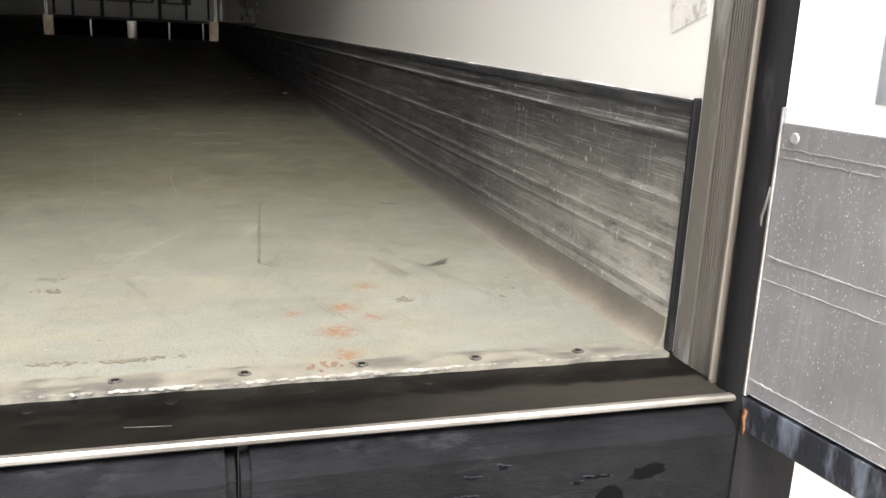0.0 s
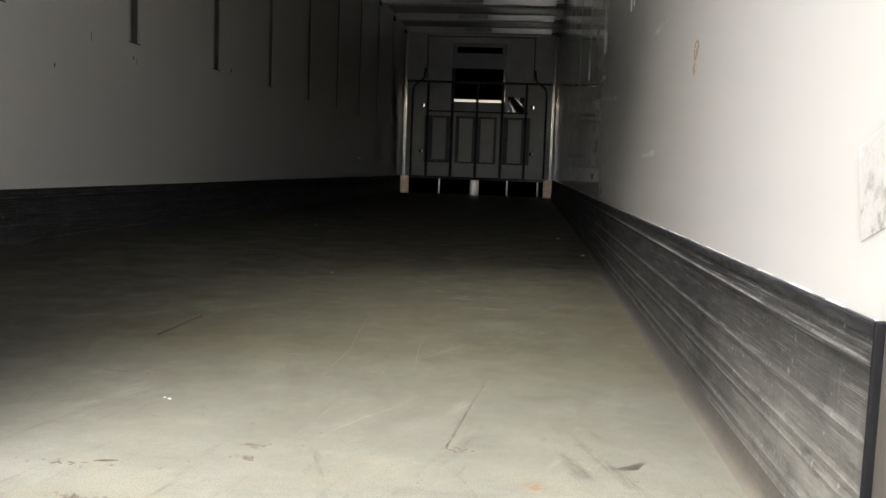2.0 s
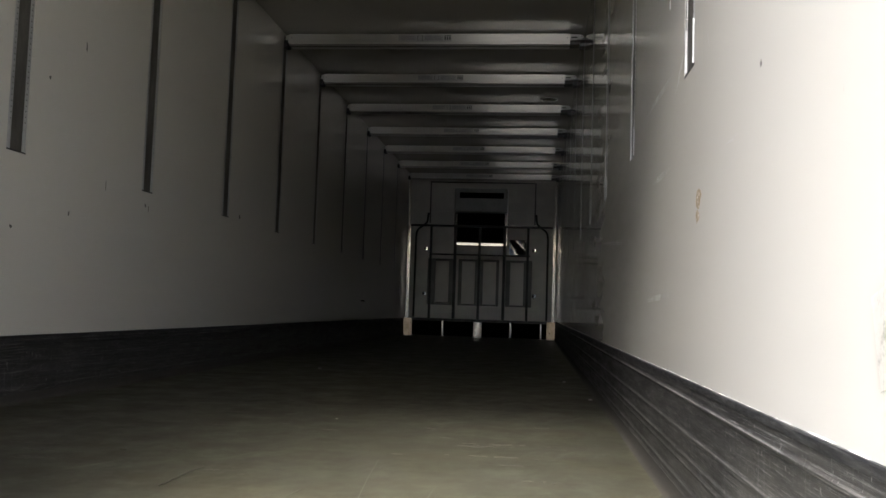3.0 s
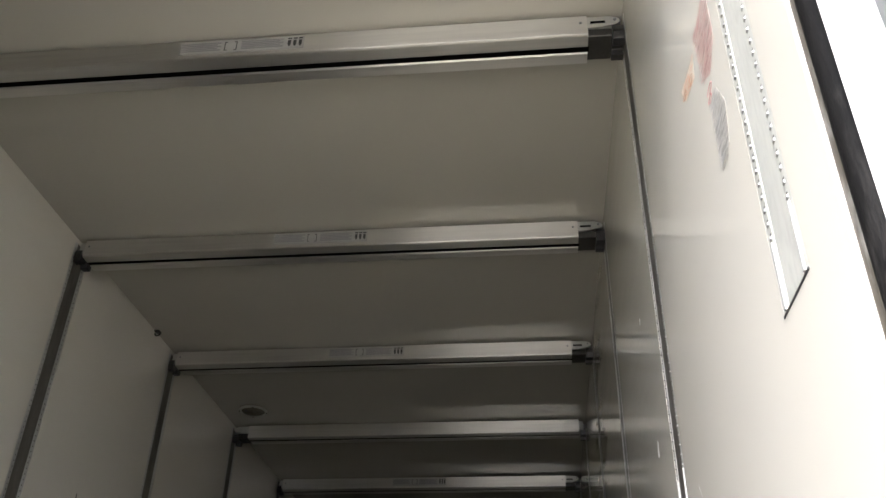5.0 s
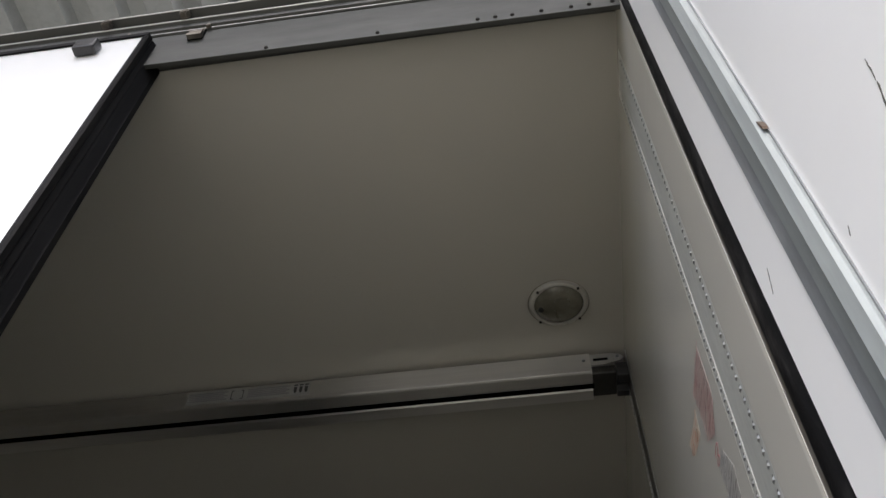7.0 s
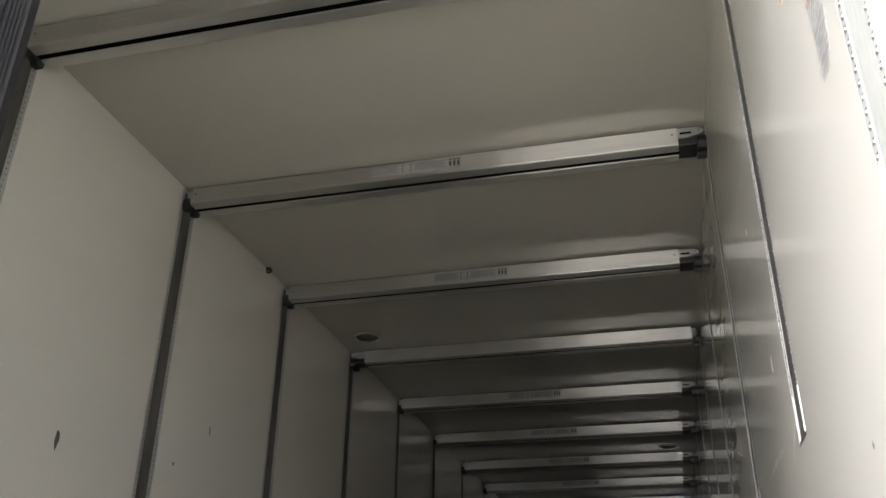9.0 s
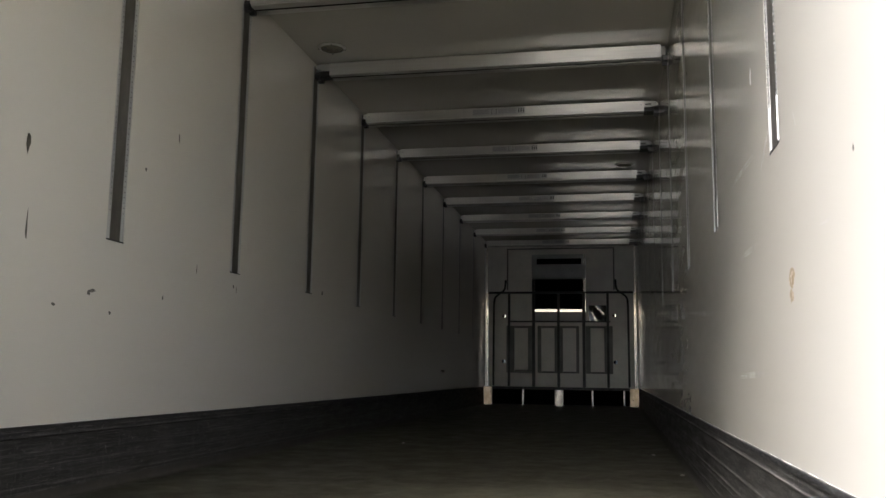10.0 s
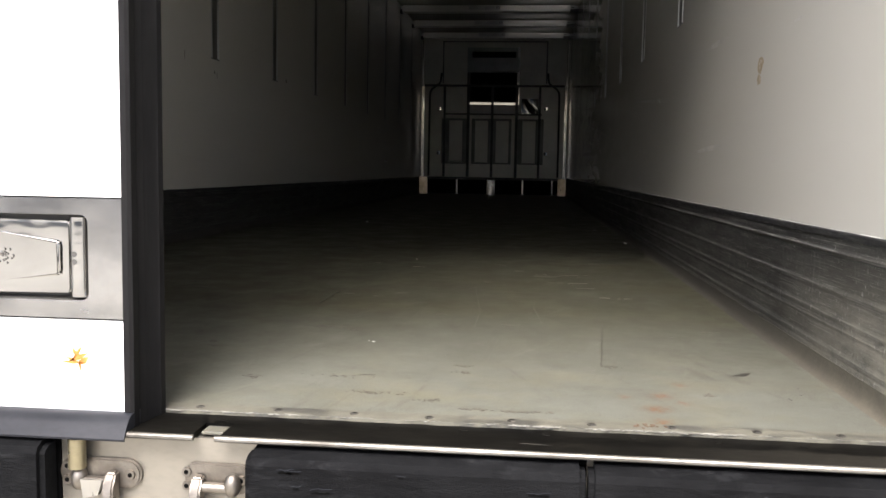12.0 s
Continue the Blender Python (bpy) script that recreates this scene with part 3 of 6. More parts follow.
def tube(bm, pts, r, seg=8):
    """A round bar along a line of points."""
    pts = [Vector(p) for p in pts]
    rings = []
    for i, p in enumerate(pts):
        d = (pts[min(i + 1, len(pts) - 1)] - pts[max(i - 1, 0)]).normalized()
        q = d.to_track_quat("Z", "Y")
        rings.append([bm.verts.new(p + q @ Vector((r * math.cos(2 * math.pi * k / seg), r * math.sin(2 * math.pi * k / seg), 0))) for k in range(seg)])
    for a, b in zip(rings, rings[1:]):
        for k in range(seg):
            bm.faces.new((a[k], a[(k + 1) % seg], b[(k + 1) % seg], b[k]))
    bm.faces.new(rings[0])
    bm.faces.new(rings[-1])
    return bm


def blob(bm, cx, cy, rx, ry, rng, z=0.0007, turn=0.0, n=15):
    """A thin uneven patch lying on a level surface, in x and y."""
    top, c, s = [], math.cos(turn), math.sin(turn)
    for k in range(n):
        a = 2 * math.pi * k / n
        f = rng.uniform(0.6, 1.15)
        u, v = rx * f * math.cos(a), ry * f * math.sin(a)
        top.append((cx + u * c - v * s, cy + u * s + v * c))
    prism(bm, top, "z", z - 0.0006, z)
    return bm


def wall_blob(bm, x, side, cy, cz, ry, rz, rng, n=11):
    pts = []
    for k in range(n):
        a = 2 * math.pi * k / n
        f = rng.uniform(0.55, 1.15)
        pts.append((cy + ry * f * math.cos(a), cz + rz * f * math.sin(a)))
    prism(bm, pts, "x", x - side * 0.0003, x + side * rng.uniform(0.0002, 0.0004))
    return bm


def holed_panel(bm, fixed0, fixed1, spans, z0, z1, y0, y1, hole_z0, hole_z1):
    """A wall slab between x = fixed0 and fixed1 with upright slots (spans of y) cut through it."""
    edge = y0
    for a, b in spans:
        box(bm, fixed0, fixed1, edge, a, z0, z1)
        box(bm, fixed0, fixed1, a, b, z0, hole_z0)
        if hole_z1 < z1:
            box(bm, fixed0, fixed1, a, b, hole_z1, z1)
        edge = b
    box(bm, fixed0, fixed1, edge, y1, z0, z1)
    return bm


def bowed(bm, cx, w, y, z0, z1, turn, bow=7.0, seg=6, back=0.05):
    """A shallow bent cover strip whose face looks back along the trailer, turned a little inwards."""
    pts, n = [], seg
    x, d = -w / 2, 0.0
    prev = (x, 0.0)
    face = [(x, 0.0)]
    for k in range(n):
        a = radians(turn + bow * (2 * (k + 0.5) / n - 1))
        x += w / n
        d += math.tan(a) * w / n
        face.append((x, d))
    pts = [(cx + px, y + py) for px, py in face] + [(cx + w / 2, y + back), (cx - w / 2, y + back)]
    prism(bm, pts, "z", z0, z1)
    return bm

# ---------------------------------------------------------------- sizes of the box
W = 1.23              # half the inner width
L = 13.42             # inner length to the return-air bulkhead
H = 2.68              # inner height
BEAM0, PITCH, BEAMS = 1.257, 1.2, 11
RAIL_W, RAIL_Z0, RAIL_Z1 = 0.134, 1.028, 2.66
SILL_Y = -0.028
rails_y = [BEAM0 - 0.012 + PITCH * k for k in range(BEAMS)]
right_spans = [(0.172, 0.306)] + [(y, y + RAIL_W) for y in rails_y[:-1]] + [(rails_y[-1], rails_y[-1] + RAIL_W)]
left_spans = [(y, y + RAIL_W) for y in rails_y]

# ---------------------------------------------------------------- the yard and the hall over it
bm = bmesh.new()
box(bm, -400, 400, -400, 400, -1.45, -1.25)
structure("ground", bm, CONCRETE, "pale worn concrete yard slab under the trailer", "ground")

bm = bmesh.new()
x = -10.0
pts_top, pts_low = [], []
while x < 10.0:
    pts_low += [(x, 5.6), (x + 0.16, 5.6), (x + 0.2, 5.68), (x + 0.3, 5.68)]
    x += 0.34
outline = pts_low + [(10.2, 5.85), (-10.0, 5.85)]
prism(bm, outline, "y", -2.5, 22.0)
bmesh.ops.triangulate(bm, faces=[f for f in bm.faces if len(f.verts) > 4])
structure("ceiling_hall", bm, ROOFSHEET, "grey corrugated steel roof sheets of the hall", "roof")
for n, y in enumerate((-2.3, 2.6, 7.4, 12.2, 17.0)):
    bm = bmesh.new()
    box(bm, -10, 10, y - 0.006, y + 0.006, 5.2, 5.6)
    box(bm, -10, 10, y - 0.09, y + 0.09, 5.18, 5.2)
    structure("roof_beam", bm, ROOFSTEEL, "pale painted steel roof girder", "beam")
for side, name in ((-1, "wall_west"), (1, "wall_east")):
    bm = bmesh.new()
    box(bm, side * 10.0, side * 10.2, -2.5, 22, -1.25, 5.6)
    structure(name, bm, HALLWALL, "light grey clad hall wall", "wall")
bm = bmesh.new()
box(bm, -10.2, 10.2, 22, 22.2, -1.25, 5.85)
structure("wall_north", bm, HALLWALL, "light grey clad hall end wall", "wall")

# added out of view: keeps low sky from brightening the trailer's far end
bm = bmesh.new()
box(bm, -45, 45, -28.3, -28, -1.25, 3.9)
structure("wall_south", bm, BLOCKWALL, "unseen wall added across the yard to block low sky light", "wall")

def tube_lamp():
    t = thing("tube_lamp", (0, 0, 0), "lit fluorescent tube fitting hung under the hall roof", "lamp", "tube lamps under the roof")
    bm = bmesh.new()
    prism(bm, [(-0.07, 0.0), (0.07, 0.0), (0.04, 0.06), (-0.04, 0.06)], "y", -0.78, 0.78)
    part("housing", bm, RING, t)
    for dy in (-0.6, 0.6):
        bm = bmesh.new()
        cyl(bm, (0, dy, 0.06), (0, dy, 0.2), 0.006, 8)
        part("hanger", bm, ROOFSTEEL, t)
    for dx in (-0.03, 0.03):
        bm = bmesh.new()
        cyl(bm, (dx, -0.74, -0.016), (dx, 0.74, -0.016), 0.013, 10)
        part("tube", bm, TUBE, t, "glowing white tube", True)
    return t

lamp0 = tube_lamp()
spots = [(x, y) for y in (0.2, 5.0, 9.8) for x in (-7.6, -4.0, -0.37, 3.3, 7.0)]
lamp0.matrix_basis = pose(*spots[0], 5.5)
for x, y in spots[1:]:
    copy_thing(lamp0, pose(x, y, 5.5))

# ---------------------------------------------------------------- the box body
bm = bmesh.new()
holed_panel(bm, W, W + 0.045, right_spans, 0, H + 0.03, 0.047, L + 0.5, RAIL_Z0, RAIL_Z1)
wall_right = structure("wall_right", bm, GRP, "glossy white gel-coat side wall with scuffs", "wall")
bm = bmesh.new()
holed_panel(bm, -W - 0.045, -W, left_spans, 0, H + 0.03, 0.09, L + 0.5, RAIL_Z0, RAIL_Z1)
wall_left = structure("wall_left", bm, GRP, "glossy white gel-coat side wall with black scuff marks", "wall")
for side, name in ((1, "outer_skin_right"), (-1, "outer_skin_left")):
    bm = bmesh.new()
    a, b = sorted((side * (W + 0.047), side * (W + 0.065)))
    box(bm, a, b, 0.05, L + 0.52, -0.12, H + 0.1)
    structure(name, bm, GRP, "white outer skin of the refrigerated box", "wall")
# the ceiling takes the darkened copy of the wall gel-coat
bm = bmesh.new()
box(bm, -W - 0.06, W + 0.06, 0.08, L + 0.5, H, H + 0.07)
ceiling = structure("ceiling", bm, GRP_SHADED, "smooth gel-coat ceiling of the trailer, darkened for shade overhead", "ceiling")
bm = bmesh.new()
box(bm, -W - 0.06, W + 0.06, 0.122, L + 0.5, -0.06, 0.0)
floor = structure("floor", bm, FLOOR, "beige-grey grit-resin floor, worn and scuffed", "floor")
bm = bmesh.new()
box(bm, -W - 0.1, W + 0.1, L + 0.5, L + 0.56, -0.1, H + 0.1)
structure("wall_front", bm, GRP, "front wall of the refrigerated box", "wall")

# kick plates: one extruded outline a side, with ribs, and a resin cove at the floor
KICK_OUTLINE = [(0.0, 0.284), (0.0050, 0.284), (0.0052, 0.266), (0.0064, 0.262), (0.0088, 0.2575), (0.0084, 0.2540), (0.0060, 0.250),
                (0.0060, 0.188), (0.0066, 0.184), (0.0074, 0.180), (0.0073, 0.176), (0.0066, 0.170), (0.0066, 0.136), (0.0071, 0.132), (0.0078, 0.128), (0.0076, 0.123), (0.0071, 0.119), (0.0073, 0.113), (0.0080, 0.109),
                (0.0073, 0.103), (0.0078, 0.070), (0.0084, 0.066), (0.0091, 0.062), (0.0090, 0.057), (0.0086, 0.052), (0.0100, 0.042), (0.0, 0.042)]
BEAD_OUTLINE = [(0.0, 0.299), (0.0050, 0.299), (0.0068, 0.2965), (0.0072, 0.290), (0.0066, 0.2845), (0.0, 0.2842)]
COVE_OUTLINE = [(0.0, 0.042), (0.0104, 0.042), (0.0108, 0.030), (0.0122, 0.018), (0.0150, 0.0095), (0.0190, 0.0042), (0.0235, 0.0014), (0.0275, -0.0004), (0.0275, -0.01), (0.0, -0.01)]
for side, name in ((1, "right"), (-1, "left")):
    bm = bmesh.new()
    low = 1.0 if side > 0 else 0.93
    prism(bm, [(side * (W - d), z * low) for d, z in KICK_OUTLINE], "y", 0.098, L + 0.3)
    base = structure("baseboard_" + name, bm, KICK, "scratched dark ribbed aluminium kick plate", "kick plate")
    bm = bmesh.new()
    prism(bm, [(side * (W - d), z * low) for d, z in BEAD_OUTLINE], "y", 0.098, L + 0.3)
    part("top_bead", bm, BEADDARK, base, "dark rounded bead along the top edge", True)
    bm = bmesh.new()
    prism(bm, [(side * (W - d), z * low) for d, z in COVE_OUTLINE], "y", 0.0985, L + 0.3)
    part("cove", bm, COVE, base, "beige resin cove along the floor", True)
    bm = bmesh.new()
    seal_rng, y = random.Random(31 + side), 0.10
    while y < 7.0:
        far = y + seal_rng.uniform(0.01, 0.11)
        d = seal_rng.uniform(0.0008, 0.0022)
        prism(bm, [(side * (W + 0.001), 0.2985 * low), (side * (W - d), 0.2985 * low), (side * (W - 0.4 * d), 0.2992 * low + seal_rng.uniform(0.0005, 0.0018)), (side * (W + 0.001), 0.2992 * low + 0.002)], "y", y, far)
        y = far + seal_rng.uniform(0.004, 0.09)
    tagged(part("sealant", bm, RUBMARK, base, "broken line of pale sealant"), "broken line of pale sealant", kind="stuff")
    bm = bmesh.new()
    a, b = sorted((side * (W - 0.0095), side * (W + 0.004)))
    box(bm, a, b, 0.0912, 0.0975, 0.0, 0.302, 0.002)
    part("end_cap", bm, SEALWORN, base, "black rubber end strip")

# ---------------------------------------------------------------- rear frame
frame_x = W + 0.075
bm = bmesh.new()
# ribbed stainless corner post, seen beside the open door
outline = [(W + 0.03, 0.0525)]
for k in range(9):
    y = 0.0515 - 0.0042 * k
    outline += [(W - 0.0015 + 0.0004 * k, y), (W - 0.0015 + 0.0004 * k, y - 0.0026), (W - 0.0009 + 0.0004 * k, y - 0.0030), (W - 0.0009 + 0.0004 * k, y - 0.0040)]
outline += [(W - 0.0010, 0.0125), (W - 0.0040, 0.0095), (W - 0.0040, 0.0060), (W - 0.0030, 0.0035), (W - 0.003, 0.003), (frame_x, 0.003), (frame_x, 0.0525)]
prism(bm, outline, "z", -0.005, 0.6)
rear_post = structure("trim_post_right", bm, POSTRIB, "scuffed stainless rear corner post with grooves", "post")
bm = bmesh.new()
prism(bm, [(W + 0.03, 0.0465), (W + 0.0005, 0.046), (W + 0.0005, 0.040), (W + 0.0010, 0.028), (W + 0.003, 0.018), (W + 0.008, 0.003), (frame_x, 0.003), (frame_x, 0.0465)], "z", 0.6, 2.62)
part("upper_post", bm, POSTEDGE, rear_post)
bm = bmesh.new()
prism(bm, [(W - 0.0008, 0.0466), (W - 0.0008, 0.0360), (W + 0.0002, 0.0265), (W + 0.002, 0.0265), (W + 0.002, 0.0466)], "z", 0.6, 2.62)
part("upper_cover", bm, GRP, rear_post, "white edge cover of the wall")
bm = bmesh.new()
prism(bm, [(W - 0.0055, 0.0088), (W - 0.0055, 0.0052), (W - 0.0035, 0.0036), (W, 0.0036), (W, 0.0088)], "z", 0.0, 0.6)
part("post_bead", bm, POSTRIB, rear_post, "pale rubbed bead")
bm = bmesh.new()
prism(bm, [(W + 0.03, 0.0910), (W + 0.001, 0.0910), (W - 0.0012, 0.0885), (W - 0.0012, 0.058), (W + 0.000, 0.053), (W + 0.03, 0.053)], "z", -0.005, 0.6)
part("post_edge", bm, POSTEDGE, rear_post, "pale scuffed leading edge")
bm = bmesh.new()
box(bm, -frame_x, -W + 0.01, 0.0, 0.09, -0.005, 2.62, 0.004)
structure("trim_post_left", bm, STAINLESS, "stainless rear corner post behind the closed door", "post")

# header over the opening
bm = bmesh.new()
prism(bm, [(0.032, 2.604), (0.033, 2.603), (0.044, 2.603), (0.044, 2.683), (0.092, 2.683), (0.092, 2.80), (0.032, 2.80)], "x", -frame_x, frame_x)
for v in bm.verts:
    if v.co.z < 2.61:
        v.co.z += 0.018 * (W - v.co.x) / W
header = structure("trim_header", bm, HEADER, "grey aluminium header rail over the rear opening", "header")
bm = bmesh.new()
prism(bm, [(0.026, 2.803), (0.030, 2.801), (0.11, 2.801), (0.11, 2.872), (-0.004, 2.872), (-0.010, 2.868), (-0.010, 2.862), (0.012, 2.858), (0.014, 2.838), (0.008, 2.834), (0.008, 2.830), (0.016, 2.827), (0.018, 2.811), (0.026, 2.809)], "x", -frame_x, frame_x)
gutter = part("gutter", bm, HEADER, header, "folded grey aluminium rain gutter")
for y, z in ((0.027, 2.806), (-0.0105, 2.865), (0.007, 2.832)):
    bm = bmesh.new()
    cyl(bm, (-frame_x, y, z), (frame_x, y, z), 0.0022, 8)
    part("bright_edge", bm, ALU, gutter, "rubbed bright edge", True)
rivet = bmesh.new()
cyl(rivet, (0, 0.0335, 0), (0, 0.027, 0), 0.006, 8, 0.004)
rivet_me = mesh_of("rivet", rivet, SCREW)
for x in (0.341, 0.629, 0.882, 0.926, 0.968, 1.04, 1.113, 1.157, 1.213):
    ob = new("rivet", rivet_me)
    ob.location = (x, 0, 2.626)
    ob.parent = header

def top_keeper(x, parent):
    bm = bmesh.new()
    box(bm, x - 0.021, x + 0.021, 0.0270, 0.0312, 2.742, 2.802, 0.001)
    k = part("keeper_notch", bm, DARKVOID, parent, "dark notch in the header edge")
    bm = bmesh.new()
    prism(bm, [(x - 0.021, 2.747), (x - 0.018, 2.741), (x + 0.018, 2.741), (x + 0.022, 2.746), (x + 0.022, 2.756), (x - 0.021, 2.756)], "y", 0.014, 0.0268)
    part("keeper", bm, CAST, k, "bright cast lock-rod keeper")
    bm = bmesh.new()
    cyl(bm, (x - 0.017, 0.022, 2.769), (x + 0.019, 0.022, 2.769), 0.0065, 12)
    part("cross_pin", bm, CAST, k, "", True)
    bm = bmesh.new()
    box(bm, x - 0.019, x + 0.019, 0.0245, 0.0268, 2.782, 2.787, 0.0008)
    box(bm, x - 0.019, x + 0.019, 0.0245, 0.0268, 2.793, 2.797, 0.0008)
    part("guide_bars", bm, CAST, k)
    bm = bmesh.new()
    prism(bm, [(x + 0.022, 2.798), (x + 0.034, 2.800), (x + 0.033, 2.808), (x + 0.029, 2.815), (x + 0.024, 2.815)], "y", 0.016, 0.026)
    part("hook", bm, CAST, k, "small upturned hook")
    bm = bmesh.new()
    prism(bm, [(x - 0.052, 2.832), (x - 0.034, 2.836), (x - 0.026, 2.848), (x - 0.030, 2.858), (x - 0.044, 2.860), (x - 0.054, 2.848)], "y", -0.016, 0.006)
    bmesh.ops.bevel(bm, geom=bm.edges[:], offset=0.003, segments=2, affect="EDGES")
    part("catch", bm, CAST, k, "small cast catch", True)

top_keeper(0.125, header)
top_keeper(-0.10, header)

# sill: dark plate with a notch for the lock rod, bright rubbed nose, and a screwed strip
sill = thing("sill", (0, 0, 0), "dark worn steel threshold with a rubbed bright nose", "threshold", kind="structure")
bm = bmesh.new()
for a, b, y0 in ((-frame_x + 0.02, 0.114, SILL_Y), (0.114, 0.158, 0.036), (0.158, W + 0.015, SILL_Y)):
    box(bm, a, b, y0, 0.121, -0.012, -0.003)
part("plate", bm, SILLBLACK, sill, "black steel plate")
for a, b in ((-frame_x + 0.02, 0.118), (0.152, W + 0.012)):
    bm = bmesh.new()
    prism(bm, [(SILL_Y + 0.0002, -0.0112), (SILL_Y - 0.0030, -0.0106), (SILL_Y - 0.0048, -0.0086), (SILL_Y - 0.0044, -0.0055), (SILL_Y - 0.0025, -0.0030), (SILL_Y + 0.0010, -0.0022), (SILL_Y + 0.0030, -0.0026), (SILL_Y + 0.0030, -0.0122)], "x", a, b)
    part("nose", bm, NOSE, sill, "bright rubbed steel nose", True)
bm = bmesh.new()
box(bm, 0.1185, 0.1535, 0.004, 0.0355, -0.0115, -0.0065, 0.001)
part("rod_bracket", bm, STRIP, sill, "tan worn bracket below the notch")
rng = random.Random(5)
bm = bmesh.new()
n = 70
lo, hi = [], []
for k in range(n + 1):
    x = -W + (2 * W - 0.01) * k / n
    hi.append((x, 0.1255 + rng.uniform(-0.0010, 0.0020)))
    lo.append((x, 0.0825 + rng.uniform(-0.002, 0.002)))
for k in range(n):
    prism(bm, [lo[k], lo[k + 1], hi[k + 1], hi[k]], "z", -0.003, 0.0025)
bmesh.ops.remove_doubles(bm, verts=bm.verts, dist=0.0001)
joint = bmesh.new()
for k in range(n):
    if rng.random() < 0.85:
        (xa, ya), (xb, yb) = hi[k], hi[k + 1]
        prism(joint, [(xa, ya), (xb, yb), (xb, yb + rng.uniform(0.001, 0.003)), (xa, ya + rng.uniform(0.001, 0.003))], "z", -0.002, 0.0006)
strip = part("strip", bm, STRIP, sill, "worn screwed floor edging strip")
part("joint", joint, MARKLIGHT, sill, "dirt-filled joint behind the strip")
bm = bmesh.new()
x = -1.18
while x < 1.20:
    # crumbs gather in clusters along the joint
    heap = max(0.0, 0.45 + 0.4 * math.sin(9.1 * x + 0.6) + 0.35 * math.sin(23.0 * x) + 0.2 * math.sin(61.0 * x))
    if rng.random() < 0.25 + 0.75 * heap:
        r = rng.uniform(0.0007, 0.0020) * (0.6 + 0.8 * heap)
        cy = 0.0835 + 0.0012 * math.sin(7.3 * x) + rng.gauss(0, 0.0012)
        ring = [(x + r * rng.uniform(0.9, 3.2) * math.cos(a), cy + r * rng.uniform(0.4, 1.5) * math.sin(a)) for a in (0.2, 0.8, 1.5, 2.3, 3.0, 3.7, 4.4, 5.0, 5.7)]
        prism(bm, ring, "z", 0.0015, 0.0026 + rng.uniform(0.0002, 0.0010))
    x += rng.uniform(0.0015, 0.006)
part("grout_line", bm, GROUT, sill, "crumbling pale grout along the strip edge")
screw = bmesh.new()
cyl(screw, (0, 0, -0.002), (0, 0, 0.0002), 0.0078, 16, 0.0072)
dark_faces = len(screw.faces)
cyl(screw, (0, 0, -0.001), (0, 0, 0.0009), 0.0050, 12, 0.0040)
screw.faces.ensure_lookup_table()
for f in screw.faces[dark_faces:]:
    f.material_index = 1
screw_me = mesh_of("screw", screw, SILLBLACK)
screw_me.materials.append(FLOORSCREW)
sunk = bmesh.new()
cyl(sunk, (0, 0, -0.002), (0, 0, 0.0002), 0.0072, 14, 0.0064)
sunk_me = mesh_of("screw", sunk, SILLBLACK)
for k in range(-14, 5):
    ob = new("screw", screw_me)
    ob.location = (0.597 + 0.1297 * k + rng.uniform(-0.004, 0.004), 0.107 + rng.uniform(-0.003, 0.003), 0.0032)
    ob.parent = strip
    ob = new("screw", sunk_me)
    ob.location = (0.656 + 0.1297 * k + rng.uniform(-0.004, 0.004), 0.062 + rng.uniform(-0.003, 0.003), -0.0022)
    ob.parent = strip

# stainless rear apron below the sill
bm = bmesh.new()
box(bm, -frame_x, frame_x, 0.0, 0.06, -0.42, -0.016)
structure("wall_apron", bm, APRON, "brushed stainless rear apron plate below the threshold", "apron")

# black rubber-faced corner below the hinge side
bm = bmesh.new()
prism(bm, [(1.238, 0.002), (1.238, -0.040), (1.246, -0.046), (1.318, -0.040), (1.318, 0.002)], "z", -0.42, -0.018)
structure("trim_corner_guard", bm, RUBBER, "black rubber corner guard below the threshold end", "guard")

